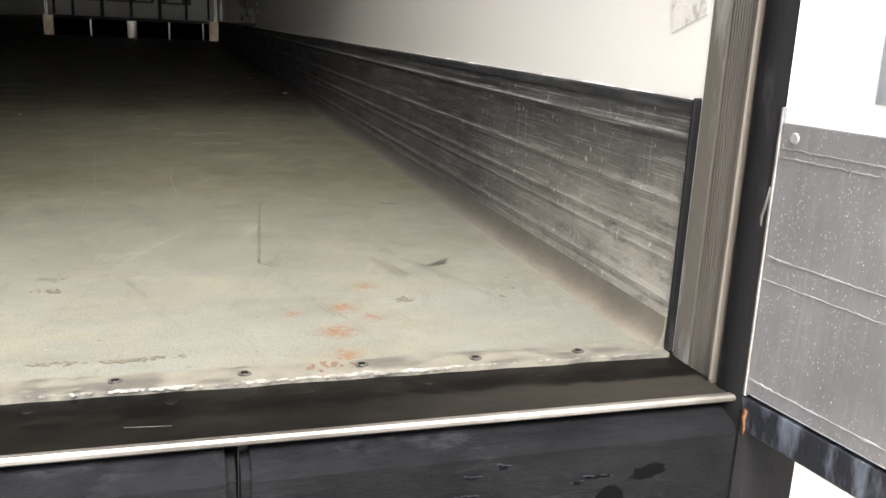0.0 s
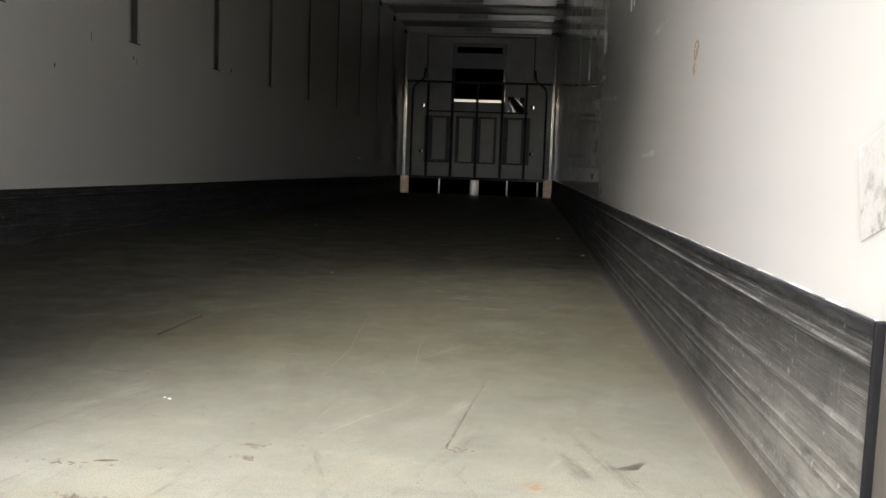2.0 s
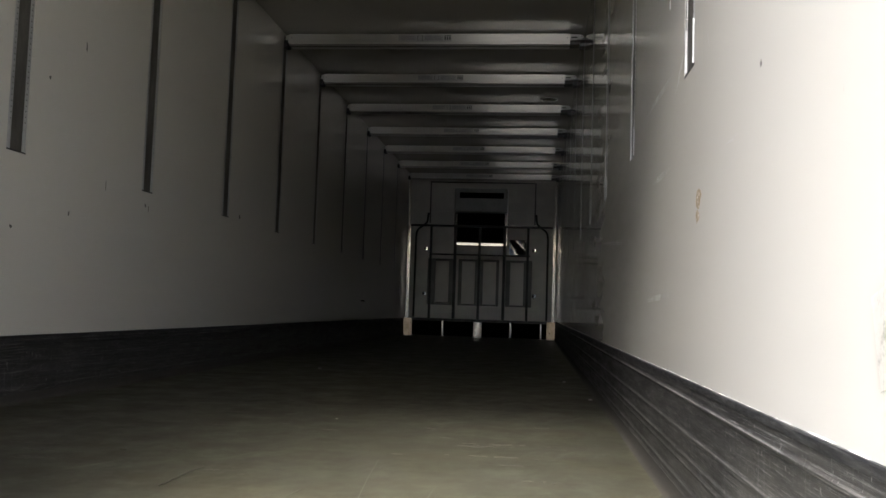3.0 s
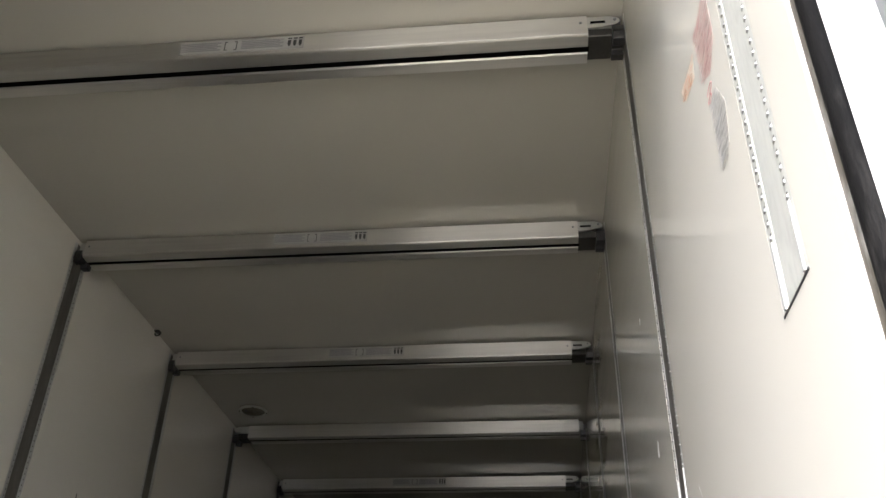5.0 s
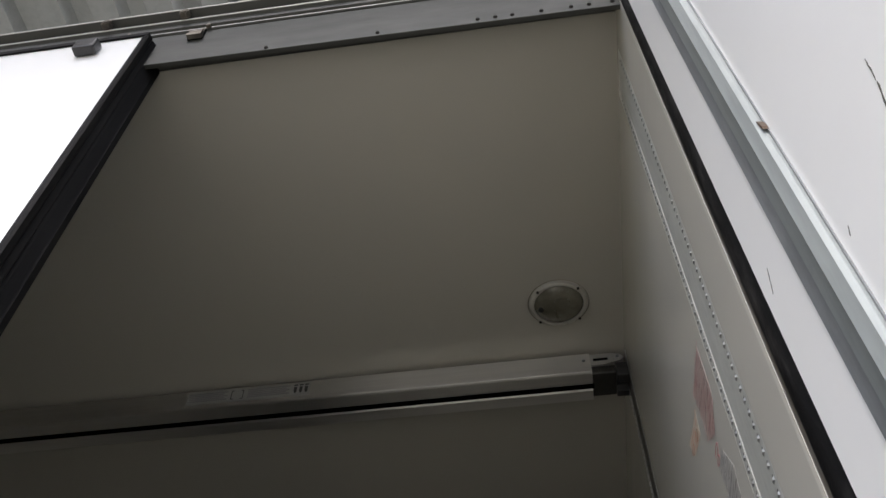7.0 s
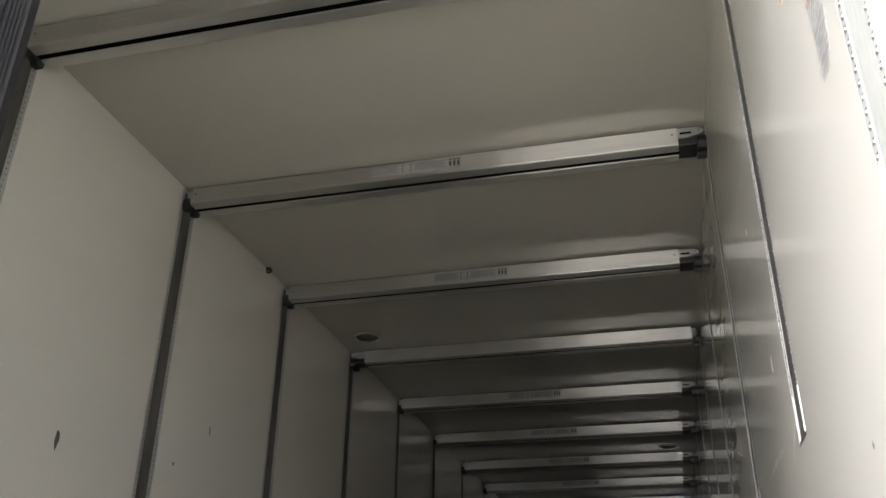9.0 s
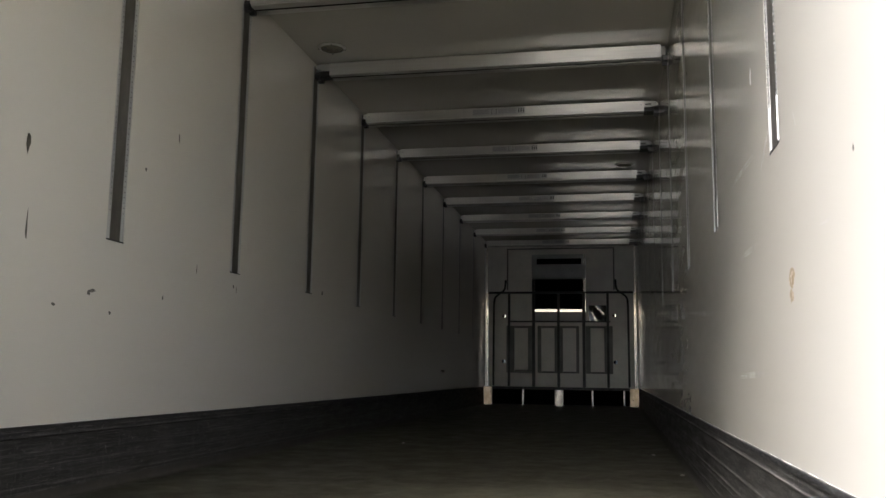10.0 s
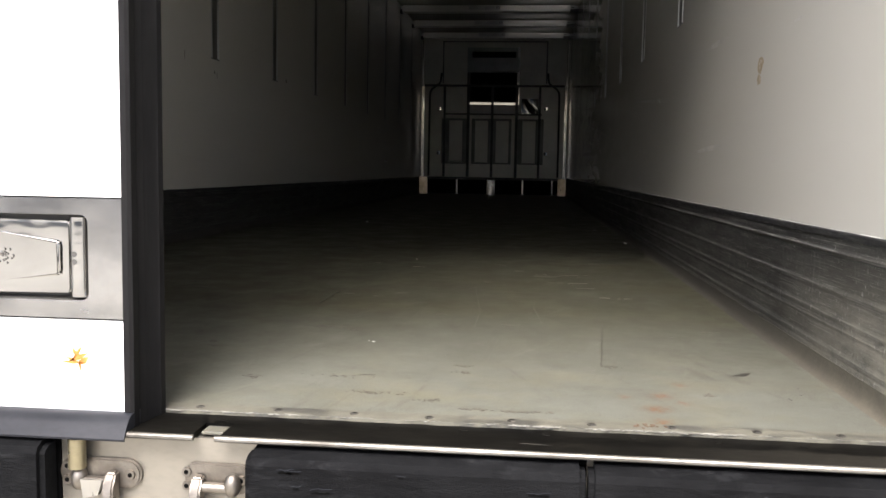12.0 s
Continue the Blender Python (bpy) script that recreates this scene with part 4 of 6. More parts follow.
def buffer(x0, x1, label):
    t = thing("dock_buffer", (0, 0, 0), label, "buffer", "rubber dock buffers")
    bm = bmesh.new()
    y0, y1, z0, z1 = -0.052, -0.001, -0.185, -0.017
    pts = [(y1, z0), (y0 + 0.012, z0), (y0, z0 + 0.012), (y0, z1 - 0.020), (y0 + 0.006, z1 - 0.010), (y0 + 0.020, z1 - 0.003), (y1, z1)]
    prism(bm, pts, "x", x0, x1)
    bmesh.ops.bevel(bm, geom=[e for e in bm.edges if abs(e.verts[0].co.x - e.verts[1].co.x) < 1e-6], offset=0.009, segments=2, affect="EDGES")
    bmesh.ops.triangulate(bm, faces=[f for f in bm.faces if len(f.verts) > 4])
    bmesh.ops.subdivide_edges(bm, edges=[e for e in bm.edges if e.calc_length() > 0.1], cuts=14, use_grid_fill=True)
    part("block", bm, BUFFER, t, "", True)
    # added dark strip: shade between neighbouring buffers put into colour
    bm = bmesh.new()
    box(bm, x0 + 0.01, x1 + 0.004, -0.004, -0.0008, z0 + 0.004, z1 - 0.004)
    part("backing", bm, DARKVOID, t, "dark strip standing in for shade in the buffer gap")
    r2 = random.Random(int(1000 * abs(x0)))
    for cx in ((x0 + x1) / 2 - 0.11, (x0 + x1) / 2 + 0.11) if x1 - x0 < 0.6 else ((x0 + x1) / 2 - 0.2, (x0 + x1) / 2 + 0.2):
        bm = bmesh.new()
        cyl(bm, (cx, y0 - 0.0006, -0.098), (cx, y0 + 0.002, -0.098), 0.016, 18)
        part("bolt_hole", bm, DARKVOID, t, "round recessed bolt hole")
    for _ in range(8):
        bm = bmesh.new()
        cx, cz = r2.uniform(x0 + 0.04, x1 - 0.08), r2.uniform(-0.090, -0.042)
        ll = r2.uniform(0.008, 0.03)
        pts = []
        m = 7
        for k in range(m + 1):
            pts.append((cx + ll * k / m, cz + r2.uniform(-0.001, 0.0015)))
        for k in range(m, -1, -1):
            pts.append((cx + ll * k / m, cz - r2.uniform(0.0012, 0.003)))
        prism(bm, pts, "y", y0 - 0.0009, y0 + 0.001)
        gouge = part("gouge", bm, DARKVOID, t, "torn gouge in the rubber")
        bm = bmesh.new()
        lip, hz = [], cz + 0.002
        for k in range(9):
            hz += r2.uniform(-0.0014, 0.0014)
            lip.append((cx - 0.003 + (ll + 0.006) * k / 8, y0 - 0.0004, hz))
        tube(bm, lip, 0.0006, 5)
        part("torn_lip", bm, LIPSHEEN, gouge, "raised torn edge", True)
    return t

def tear(x, z, rx, rz, seed):
    """An uneven shallow hole torn into the buffer's face."""
    r3 = random.Random(seed)
    bm = bmesh.new()
    pts = []
    for k in range(18):
        a = 2 * math.pi * k / 18
        f = r3.uniform(0.72, 1.1)
        pts.append((x + rx * f * math.cos(a), z + rz * f * math.sin(a) + 0.25 * rz * math.cos(a)))
    prism(bm, pts, "y", -0.0526, -0.050)
    return bm

buffer(0.204, 0.7085, "black scuffed rubber dock buffer under the threshold")
gouged = buffer(0.713, 1.232, "black gouged rubber dock buffer under the threshold")
part("tear", tear(1.125, -0.070, 0.021, 0.009, 3), DARKVOID, gouged, "dark torn hole in the rubber")
buffer(-0.62, -0.112, "black rubber dock buffer below the closed door")

def lock_keeper(x0, x1, rod):
    t = thing("lock_keeper", (0, 0, 0), "cast stainless lock-rod keeper bolted to the apron", "lock keeper", "lock keepers")
    cx, zc = (x0 + x1) / 2, -0.077
    h = 0.024
    bm = bmesh.new()
    pts = []
    for k in range(9):
        a = -math.pi / 2 + math.pi * k / 8
        pts.append((x1 - h + h * math.cos(a), zc + h * math.sin(a)))
    for k in range(9):
        a = math.pi / 2 + math.pi * k / 8
        pts.append((x0 + h + h * math.cos(a) * (1.0 if rod else 0.6), zc + h * math.sin(a)))
    prism(bm, pts, "y", -0.009, -0.0005)
    bmesh.ops.bevel(bm, geom=[e for e in bm.edges if abs(e.verts[0].co.y + 0.009) < 1e-4 and abs(e.verts[1].co.y + 0.009) < 1e-4], offset=0.003, segments=2, affect="EDGES")
    part("base_plate", bm, CAST, t, "", True)
    for bx, bz in ((x0 + 0.014, zc + 0.010), (x0 + 0.014, zc - 0.012), (x1 - 0.017, zc)):
        bm = bmesh.new()
        cyl(bm, (bx, -0.0092, bz), (bx, -0.0125, bz), 0.0078, 14, 0.0070)
        bolt = part("bolt", bm, CAST, t)
        bm = bmesh.new()
        cyl(bm, (bx, -0.0126, bz), (bx, -0.0129, bz), 0.0040, 6)
        part("hex_socket", bm, DARKVOID, bolt)
    fx = cx + 0.024 if rod else cx - 0.024
    bm = bmesh.new()
    prism(bm, [(-0.0092, zc + 0.008), (-0.024, zc + 0.006), (-0.036, zc - 0.014), (-0.038, zc - 0.05), (-0.030, zc - 0.060), (-0.0092, zc - 0.055)], "x", fx - 0.0085, fx + 0.0085)
    bmesh.ops.bevel(bm, geom=bm.edges[:], offset=0.0028, segments=2, affect="EDGES")
    part("claw", bm, CAST, t, "", True)
    bm = bmesh.new()
    cyl(bm, (cx - 0.028, -0.019, zc - 0.010), (cx + 0.026, -0.019, zc - 0.010), 0.0085, 14)
    part("cross_bar", bm, CAST, t, "", True)
    kx = cx - 0.030 if rod else cx + 0.030
    bm = bmesh.new()
    bmesh.ops.create_uvsphere(bm, u_segments=16, v_segments=10, radius=0.0155, matrix=Matrix.Translation((kx, -0.017, zc - 0.006)) @ Matrix.Diagonal((0.85, 0.9, 1.25, 1)))
    part("knob", bm, CAST, t, "rounded cast stop", True)
    if rod:
        bm = bmesh.new()
        prism(bm, [(cx - 0.022, zc - 0.004), (cx + 0.014, zc - 0.004), (cx + 0.006, zc - 0.028), (cx - 0.018, zc - 0.034)], "y", -0.030, -0.0192)
        part("cam_plate", bm, STAINLESS, t, "small bright cam plate")
    if rod:
        bm = bmesh.new()
        cyl(bm, (cx - 0.030, -0.022, zc + 0.012), (cx - 0.030, -0.022, -0.0175), 0.0135, 18)
        part("lock_rod", bm, BRASSY, t, "yellowish plated lock rod", True)
    return t

lock_keeper(-0.108, 0.026, True)
lock_keeper(0.086, 0.204, False)

# ---------------------------------------------------------------- the closed left door
door_l = thing("door_1", (0, 0, 0), "closed white rear door with black rubber seal", "door", kind="structure")
DX = 0.002
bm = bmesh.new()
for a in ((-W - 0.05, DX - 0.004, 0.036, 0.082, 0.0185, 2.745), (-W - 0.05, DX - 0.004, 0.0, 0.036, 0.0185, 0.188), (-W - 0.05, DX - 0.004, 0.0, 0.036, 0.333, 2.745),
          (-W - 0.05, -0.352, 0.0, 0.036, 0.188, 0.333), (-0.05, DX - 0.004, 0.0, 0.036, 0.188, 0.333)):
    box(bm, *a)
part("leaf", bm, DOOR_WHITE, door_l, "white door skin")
bm = bmesh.new()
prism(bm, [(DX - 0.004, -0.004), (DX + 0.006, -0.006), (DX + 0.0115, -0.002), (DX + 0.013, 0.012), (DX + 0.0105, 0.016), (DX + 0.016, 0.030), (DX + 0.0135, 0.033),
           (DX + 0.0175, 0.040), (DX + 0.0150, 0.042), (DX + 0.0185, 0.047), (DX + 0.0160, 0.049), (DX + 0.0195, 0.054), (DX + 0.0170, 0.056), (DX + 0.0205, 0.061), (DX + 0.0180, 0.063), (DX + 0.023, 0.070), (DX + 0.0245, 0.084), (DX + 0.012, 0.092), (DX - 0.004, 0.086)], "z", -0.018, 2.742)
part("edge_seal", bm, RUBBER, door_l, "ribbed black rubber edge seal", True)
bm = bmesh.new()
prism(bm, [(0.0, 0.0205), (-0.010, 0.0205), (-0.020, 0.0165), (-0.029, 0.0065), (-0.037, -0.006), (-0.0405, -0.0115), (-0.0395, -0.0150), (-0.0365, -0.0155), (-0.0365, -0.011), (0.0, -0.0005), (0.08, 0.0), (0.08, 0.0205)], "x", -W - 0.05, DX + 0.0115)
part("bottom_seal", bm, LIPSHEEN, door_l, "smooth blue-black rubber bottom lip", True)
bm = bmesh.new()
box(bm, -0.165, -0.105, -0.03, -0.001, 2.648, 2.70, 0.006, 2)
part("stop_block", bm, BLACKPLASTIC, door_l, "black plastic guide block")
bm = bmesh.new()
box(bm, -W - 0.05, DX + 0.01, -0.006, -0.001, 2.73, 2.748)
part("top_seal", bm, RUBBER, door_l)

# recessed lock in the left door
lock = part("lock_frame", bmesh.new(), PLATESTEEL, door_l, "polished stainless recessed lock frame")
bm = bmesh.new()
px0, px1, pz0, pz1 = -0.40, DX - 0.004, 0.1665, 0.3525
qx0, qx1, qz0, qz1 = -0.345, -0.058, 0.194, 0.327
rr = 0.012
inner = []
for cx, cz, a0 in ((qx1 - rr, qz1 - rr, 0), (qx0 + rr, qz1 - rr, 90), (qx0 + rr, qz0 + rr, 180), (qx1 - rr, qz0 + rr, 270)):
    for k in range(5):
        a = radians(a0 + 90 * k / 4)
        inner.append((cx + rr * math.cos(a), cz + rr * math.sin(a)))
def outer_point(i):
    q, k = divmod(i, 5)
    cx, cz = ((px1, pz1), (px0, pz1), (px0, pz0), (px1, pz0))[q]
    ix, iz = inner[i]
    if k == 2:
        return (cx, cz)
    horizontal = (k < 2) == (q in (0, 2))
    return (cx, iz) if horizontal else (ix, cz)
y_face, y_deep = -0.003, 0.030
vi = [bm.verts.new((x, y_face, z)) for x, z in inner]
vo = [bm.verts.new((outer_point(i)[0], y_face, outer_point(i)[1])) for i in range(20)]
vb = [bm.verts.new((outer_point(i)[0], 0.0005, outer_point(i)[1])) for i in range(20)]
vr = [bm.verts.new((x, y_face + 0.005, z)) for x, z in inner]
for i in range(20):
    j = (i + 1) % 20
    bm.faces.new((vi[i], vi[j], vo[j], vo[i]))
    bm.faces.new((vo[i], vo[j], vb[j], vb[i]))
    bm.faces.new((vi[i], vi[j], vr[j], vr[i]))
bmesh.ops.recalc_face_normals(bm, faces=bm.faces)
bmesh.ops.bevel(bm, geom=[e for e in bm.edges if all(v in vi for v in e.verts)], offset=0.002, segments=2, affect="EDGES")
bm.to_mesh(lock.data)
bm.free()
bm = bmesh.new()
for a in ((px0, px1 + 0.0012, pz1 + 0.0002, pz1 + 0.0024), (px0, px1 + 0.0012, pz0 - 0.0024, pz0 - 0.0002), (px1 + 0.0002, px1 + 0.0024, pz0 - 0.0024, pz1 + 0.0024)):
    box(bm, a[0], a[1], -0.0014, 0.0002, a[2], a[3])
part("gasket", bm, DARKVOID, lock, "thin dark gasket line")
# pan darker than the lock's steel: recess shade put into its colour
bm = bmesh.new()
va = [bm.verts.new((x, y_face + 0.0045, z)) for x, z in inner]
vc = [bm.verts.new((x * 0.985 - 0.003, y_deep, z * 0.97 + 0.0078)) for x, z in inner]
for i in range(20):
    j = (i + 1) % 20
    bm.faces.new((va[i], va[j], vc[j], vc[i]))
bm.faces.new(vc)
part("recess_pan", bm, PANSTEEL, lock, "recessed steel pan, darkened for the shade inside", True)
# lever of the recessed lock
bm = bmesh.new()
prism(bm, [(-0.34, 0.319), (-0.094, 0.317), (-0.090, 0.313), (-0.090, 0.209), (-0.094, 0.204), (-0.34, 0.201)], "y", 0.006, 0.018)
bmesh.ops.bevel(bm, geom=bm.edges[:], offset=0.003, segments=2, affect="EDGES")
lever = part("lever", bm, POLISHED, lock, "polished folding lock lever", True)
bm = bmesh.new()
prism(bm, [(-0.33, 0.296), (-0.200, 0.298), (-0.107, 0.286), (-0.105, 0.282), (-0.105, 0.236), (-0.107, 0.232), (-0.200, 0.222), (-0.33, 0.224)], "y", -0.002, 0.0065)
bmesh.ops.bevel(bm, geom=bm.edges[:], offset=0.0035, segments=3, affect="EDGES")
part("finger_plate", bm, POLISHED, lock, "polished lever face plate", True)
bm = bmesh.new()
cyl(bm, (-0.0770, 0.013, 0.199), (-0.0770, 0.013, 0.323), 0.0160, 24)
part("hinge_roller", bm, POLISHED, lock, "polished hinge roller", True)
for z in (0.254, 0.266):
    bm = bmesh.new()
    cyl(bm, (-0.0795, 0.004, z), (-0.0795, -0.0036, z), 0.0044, 12)
    part("pin_head", bm, PANSTEEL, lock, "dark pin head", True)
rng = random.Random(11)
bm = bmesh.new()
for _ in range(26):
    a, d = rng.uniform(0, 6.28), rng.uniform(0, 0.017)
    x, z = -0.196 + d * math.cos(a), 0.262 + d * math.sin(a) * 1.2
    cyl(bm, (x, -0.0018, z), (x, -0.0042, z), 0.0024, 6, 0.0012)
part("embossed_badge", bm, POLISHED, lock, "small embossed metal badge")
# rust run under the lock
bm = bmesh.new()
for (ax, az), (bx, bz), w in (((-0.108, 0.097), (-0.066, 0.096), 0.0030), ((-0.094, 0.097), (-0.060, 0.112), 0.0045), ((-0.088, 0.099), (-0.070, 0.124), 0.0030),
                              ((-0.078, 0.092), (-0.060, 0.106), 0.0055), ((-0.082, 0.106), (-0.086, 0.120), 0.0028), ((-0.076, 0.100), (-0.074, 0.080), 0.0018), ((-0.098, 0.104), (-0.080, 0.098), 0.0030)):
    d = Vector((bx - ax, 0, bz - az)).normalized()
    nx, nz = -d.z * w, d.x * w
    prism(bm, [(ax, az), ((ax + bx) / 2 + nx, (az + bz) / 2 + nz), (bx, bz), ((ax + bx) / 2 - nx, (az + bz) / 2 - nz)], "y", -0.0012, 0.0)
part("rust_run", bm, RUSTY, door_l, "orange rust bleed on white skin")

# ---------------------------------------------------------------- the open right door
# local x runs from the hinge to the free edge, local y points into the leaf, z is up
door_r = thing("door_2", (W + 0.010, -0.037, 0), "open white rear door with dimpled kick panel", "door", kind="structure", rz=-82.5)
LEAF = 1.2
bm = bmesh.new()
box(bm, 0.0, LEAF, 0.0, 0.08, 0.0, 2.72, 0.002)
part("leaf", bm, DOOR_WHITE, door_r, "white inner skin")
bm = bmesh.new()
box(bm, 0.004, LEAF - 0.02, -0.0035, 0.0, 0.004, 0.291, 0.001)
kick = part("kick_panel", bm, DIMPLE, door_r, "grey dimpled aluminium kick panel")
for z, h in ((0.155, 0.0016), (0.131, 0.0008), (0.020, 0.0018), (0.266, 0.0010), (0.257, 0.0006)):
    bm = bmesh.new()
    rb = random.Random(int(z * 1000))
    n = 200
    row = [(0.006 + (LEAF - 0.03) * k / n, z + rb.uniform(-0.0005, 0.0005), h * max(0.08, rb.uniform(-0.35, 0.9))) for k in range(n + 1)]
    for (xa, za, ha), (xb, zb, hb) in zip(row, row[1:]):
        prism(bm, [(xa, za - ha), (xb, zb - hb), (xb, zb + hb), (xa, za + ha)], "y", -0.0044, -0.0034)
    bmesh.ops.remove_doubles(bm, verts=bm.verts, dist=0.00001)
    part("rough_bead", bm, BEADWHITE, kick, "rough pale bead across the panel")
stud = bmesh.new()
cyl(stud, (0, -0.0030, 0), (0, -0.0052, 0), 0.0060, 14, 0.0048)
stud_me = mesh_of("stud", stud, BEADWHITE)
for x in (0.022, 0.30, 0.60, 0.90, 1.16):
    ob = new("stud", stud_me)
    ob.location = (x, 0, 0.277)
    ob.parent = kick
bm = bmesh.new()
prism(bm, [(0.0, -0.002), (0.0, -0.006), (0.004, -0.040), (0.012, -0.046), (0.03, -0.046), (0.03, -0.002)], "x", 0.0, LEAF)
for v in bm.verts:
    v.co.y -= 0.004
part("bottom_seal", bm, LIP, door_r, "black rubber bottom lip with blue-grey smears")
bm = bmesh.new()
prism(bm, [(-0.0005, 0.003), (0.0005, -0.0045), (0.003, -0.005), (0.004, -0.0036), (0.004, 0.0)], "z", 0.0, 0.305)
part("edge_bead", bm, BRIGHT_EDGE, door_r, "bright sealant bead on the panel edge")
bm = bmesh.new()
prism(bm, [(0.0005, 0.226), (-0.0022, 0.214), (-0.0040, 0.204), (-0.0068, 0.194), (-0.0060, 0.188), (-0.0048, 0.184), (-0.0046, 0.194), (-0.0020, 0.206), (-0.0004, 0.216)], "y", -0.0060, -0.0030)
bmesh.ops.triangulate(bm, faces=[f for f in bm.faces if len(f.verts) > 4])
part("torn_sealant", bm, BRIGHT_EDGE, door_r, "torn strip of white sealant")
# upright profile: flat flange and raised hollow rib
bm = bmesh.new()
box(bm, 0.086, 0.118, -0.004, 0.0, 0.318, 2.715)
rail = part("upright_profile", bm, GALVDARK, door_r, "scratched grey flange of an upright profile")
bm = bmesh.new()
prism(bm, [(0.115, 0.0), (0.115, -0.006), (0.120, -0.0115), (0.146, -0.015), (0.149, -0.0165), (0.152, -0.015), (0.168, -0.0115), (0.173, -0.006), (0.173, 0.0)], "z", 0.318, 2.715)
part("rib", bm, GALV, rail, "pale galvanised hollow rib", True)
bm = bmesh.new()
box(bm, 0.1735, 0.1762, -0.0022, 0.0, 0.318, 2.715)
part("sealant", bm, GALVDARK, rail)
bm = bmesh.new()
prism(bm, [(0.1725, 1.562), (0.1755, 1.556), (0.1780, 1.540), (0.1770, 1.534), (0.1745, 1.541), (0.1730, 1.552)], "y", -0.0095, -0.0015)
part("rust_fleck", bm, STRIPRUST, rail, "brown rust fleck beside the rib")
# the profile stands a little out of plumb
for ob in (rail, *[c for c in bpy.data.objects if c.parent == rail]):
    for v in ob.data.vertices:
        v.co.x += 0.020 * (1 - (v.co.z - 0.318) / 2.397)
# long hair scratches on the skin
bm = bmesh.new()
rng = random.Random(4)
for xa, za, xb, zb, w in ((0.364, 1.357, 0.357, 1.325, 0.0011), (0.357, 1.322, 0.342, 1.281, 0.0016), (0.038, 1.440, 0.024, 1.404, 0.0006), (0.212, 1.290, 0.206, 1.279, 0.0009), (0.160, 1.705, 0.155, 1.690, 0.0008)):
    n = 6
    left, right = [], []
    for k in range(n + 1):
        f = k / n
        x, z = xa + (xb - xa) * f + rng.uniform(-0.0006, 0.0006), za + (zb - za) * f
        h = w * rng.uniform(0.4, 1.0) * (0.25 if k in (0, n) else 1.0)
        left.append((x - h, z))
        right.append((x + h, z))
    for k in range(n):
        prism(bm, [left[k], right[k], right[k + 1], left[k + 1]], "y", -0.0006, 0.0002)
part("hair_scratches", bm, MARKLIGHT, door_r, "fine dark scratches")
# the leaf leans a little inwards at the top
for ob in [c for c in bpy.data.objects if c.parent == door_r or (c.parent and c.parent.parent == door_r)]:
    if ob.data != stud_me:
        for v in ob.data.vertices:
            v.co.y -= 0.0075 * (v.co.z - 0.3)
# soft hinge-side seal between post and door
bm = bmesh.new()
prism(bm, [(W + 0.03, 0.001), (W + 0.001, 0.001), (W - 0.0020, -0.004), (W - 0.0030, -0.011), (W - 0.0005, -0.021), (W + 0.0045, -0.030), (W + 0.010, -0.037), (W + 0.03, -0.040)], "z", -0.30, 2.74)
for v in bm.verts:
    v.co.y += 0.009 * (v.co.z - 0.3)
hinge_seal = structure("trim_hinge_seal", bm, SEALWORN, "thick black rubber seal between post and open door", "seal", True)
bm = bmesh.new()
prism(bm, [(W + 0.0065, -0.012), (W + 0.0105, -0.016), (W + 0.0095, -0.026), (W + 0.0105, -0.036), (W + 0.0085, -0.043), (W + 0.0075, -0.031), (W + 0.0060, -0.024), (W + 0.0072, -0.018)], "y", -0.0465, -0.0435)
part("rust_spot", bm, RUSTDARK, hinge_seal, "orange rust at the seal foot")

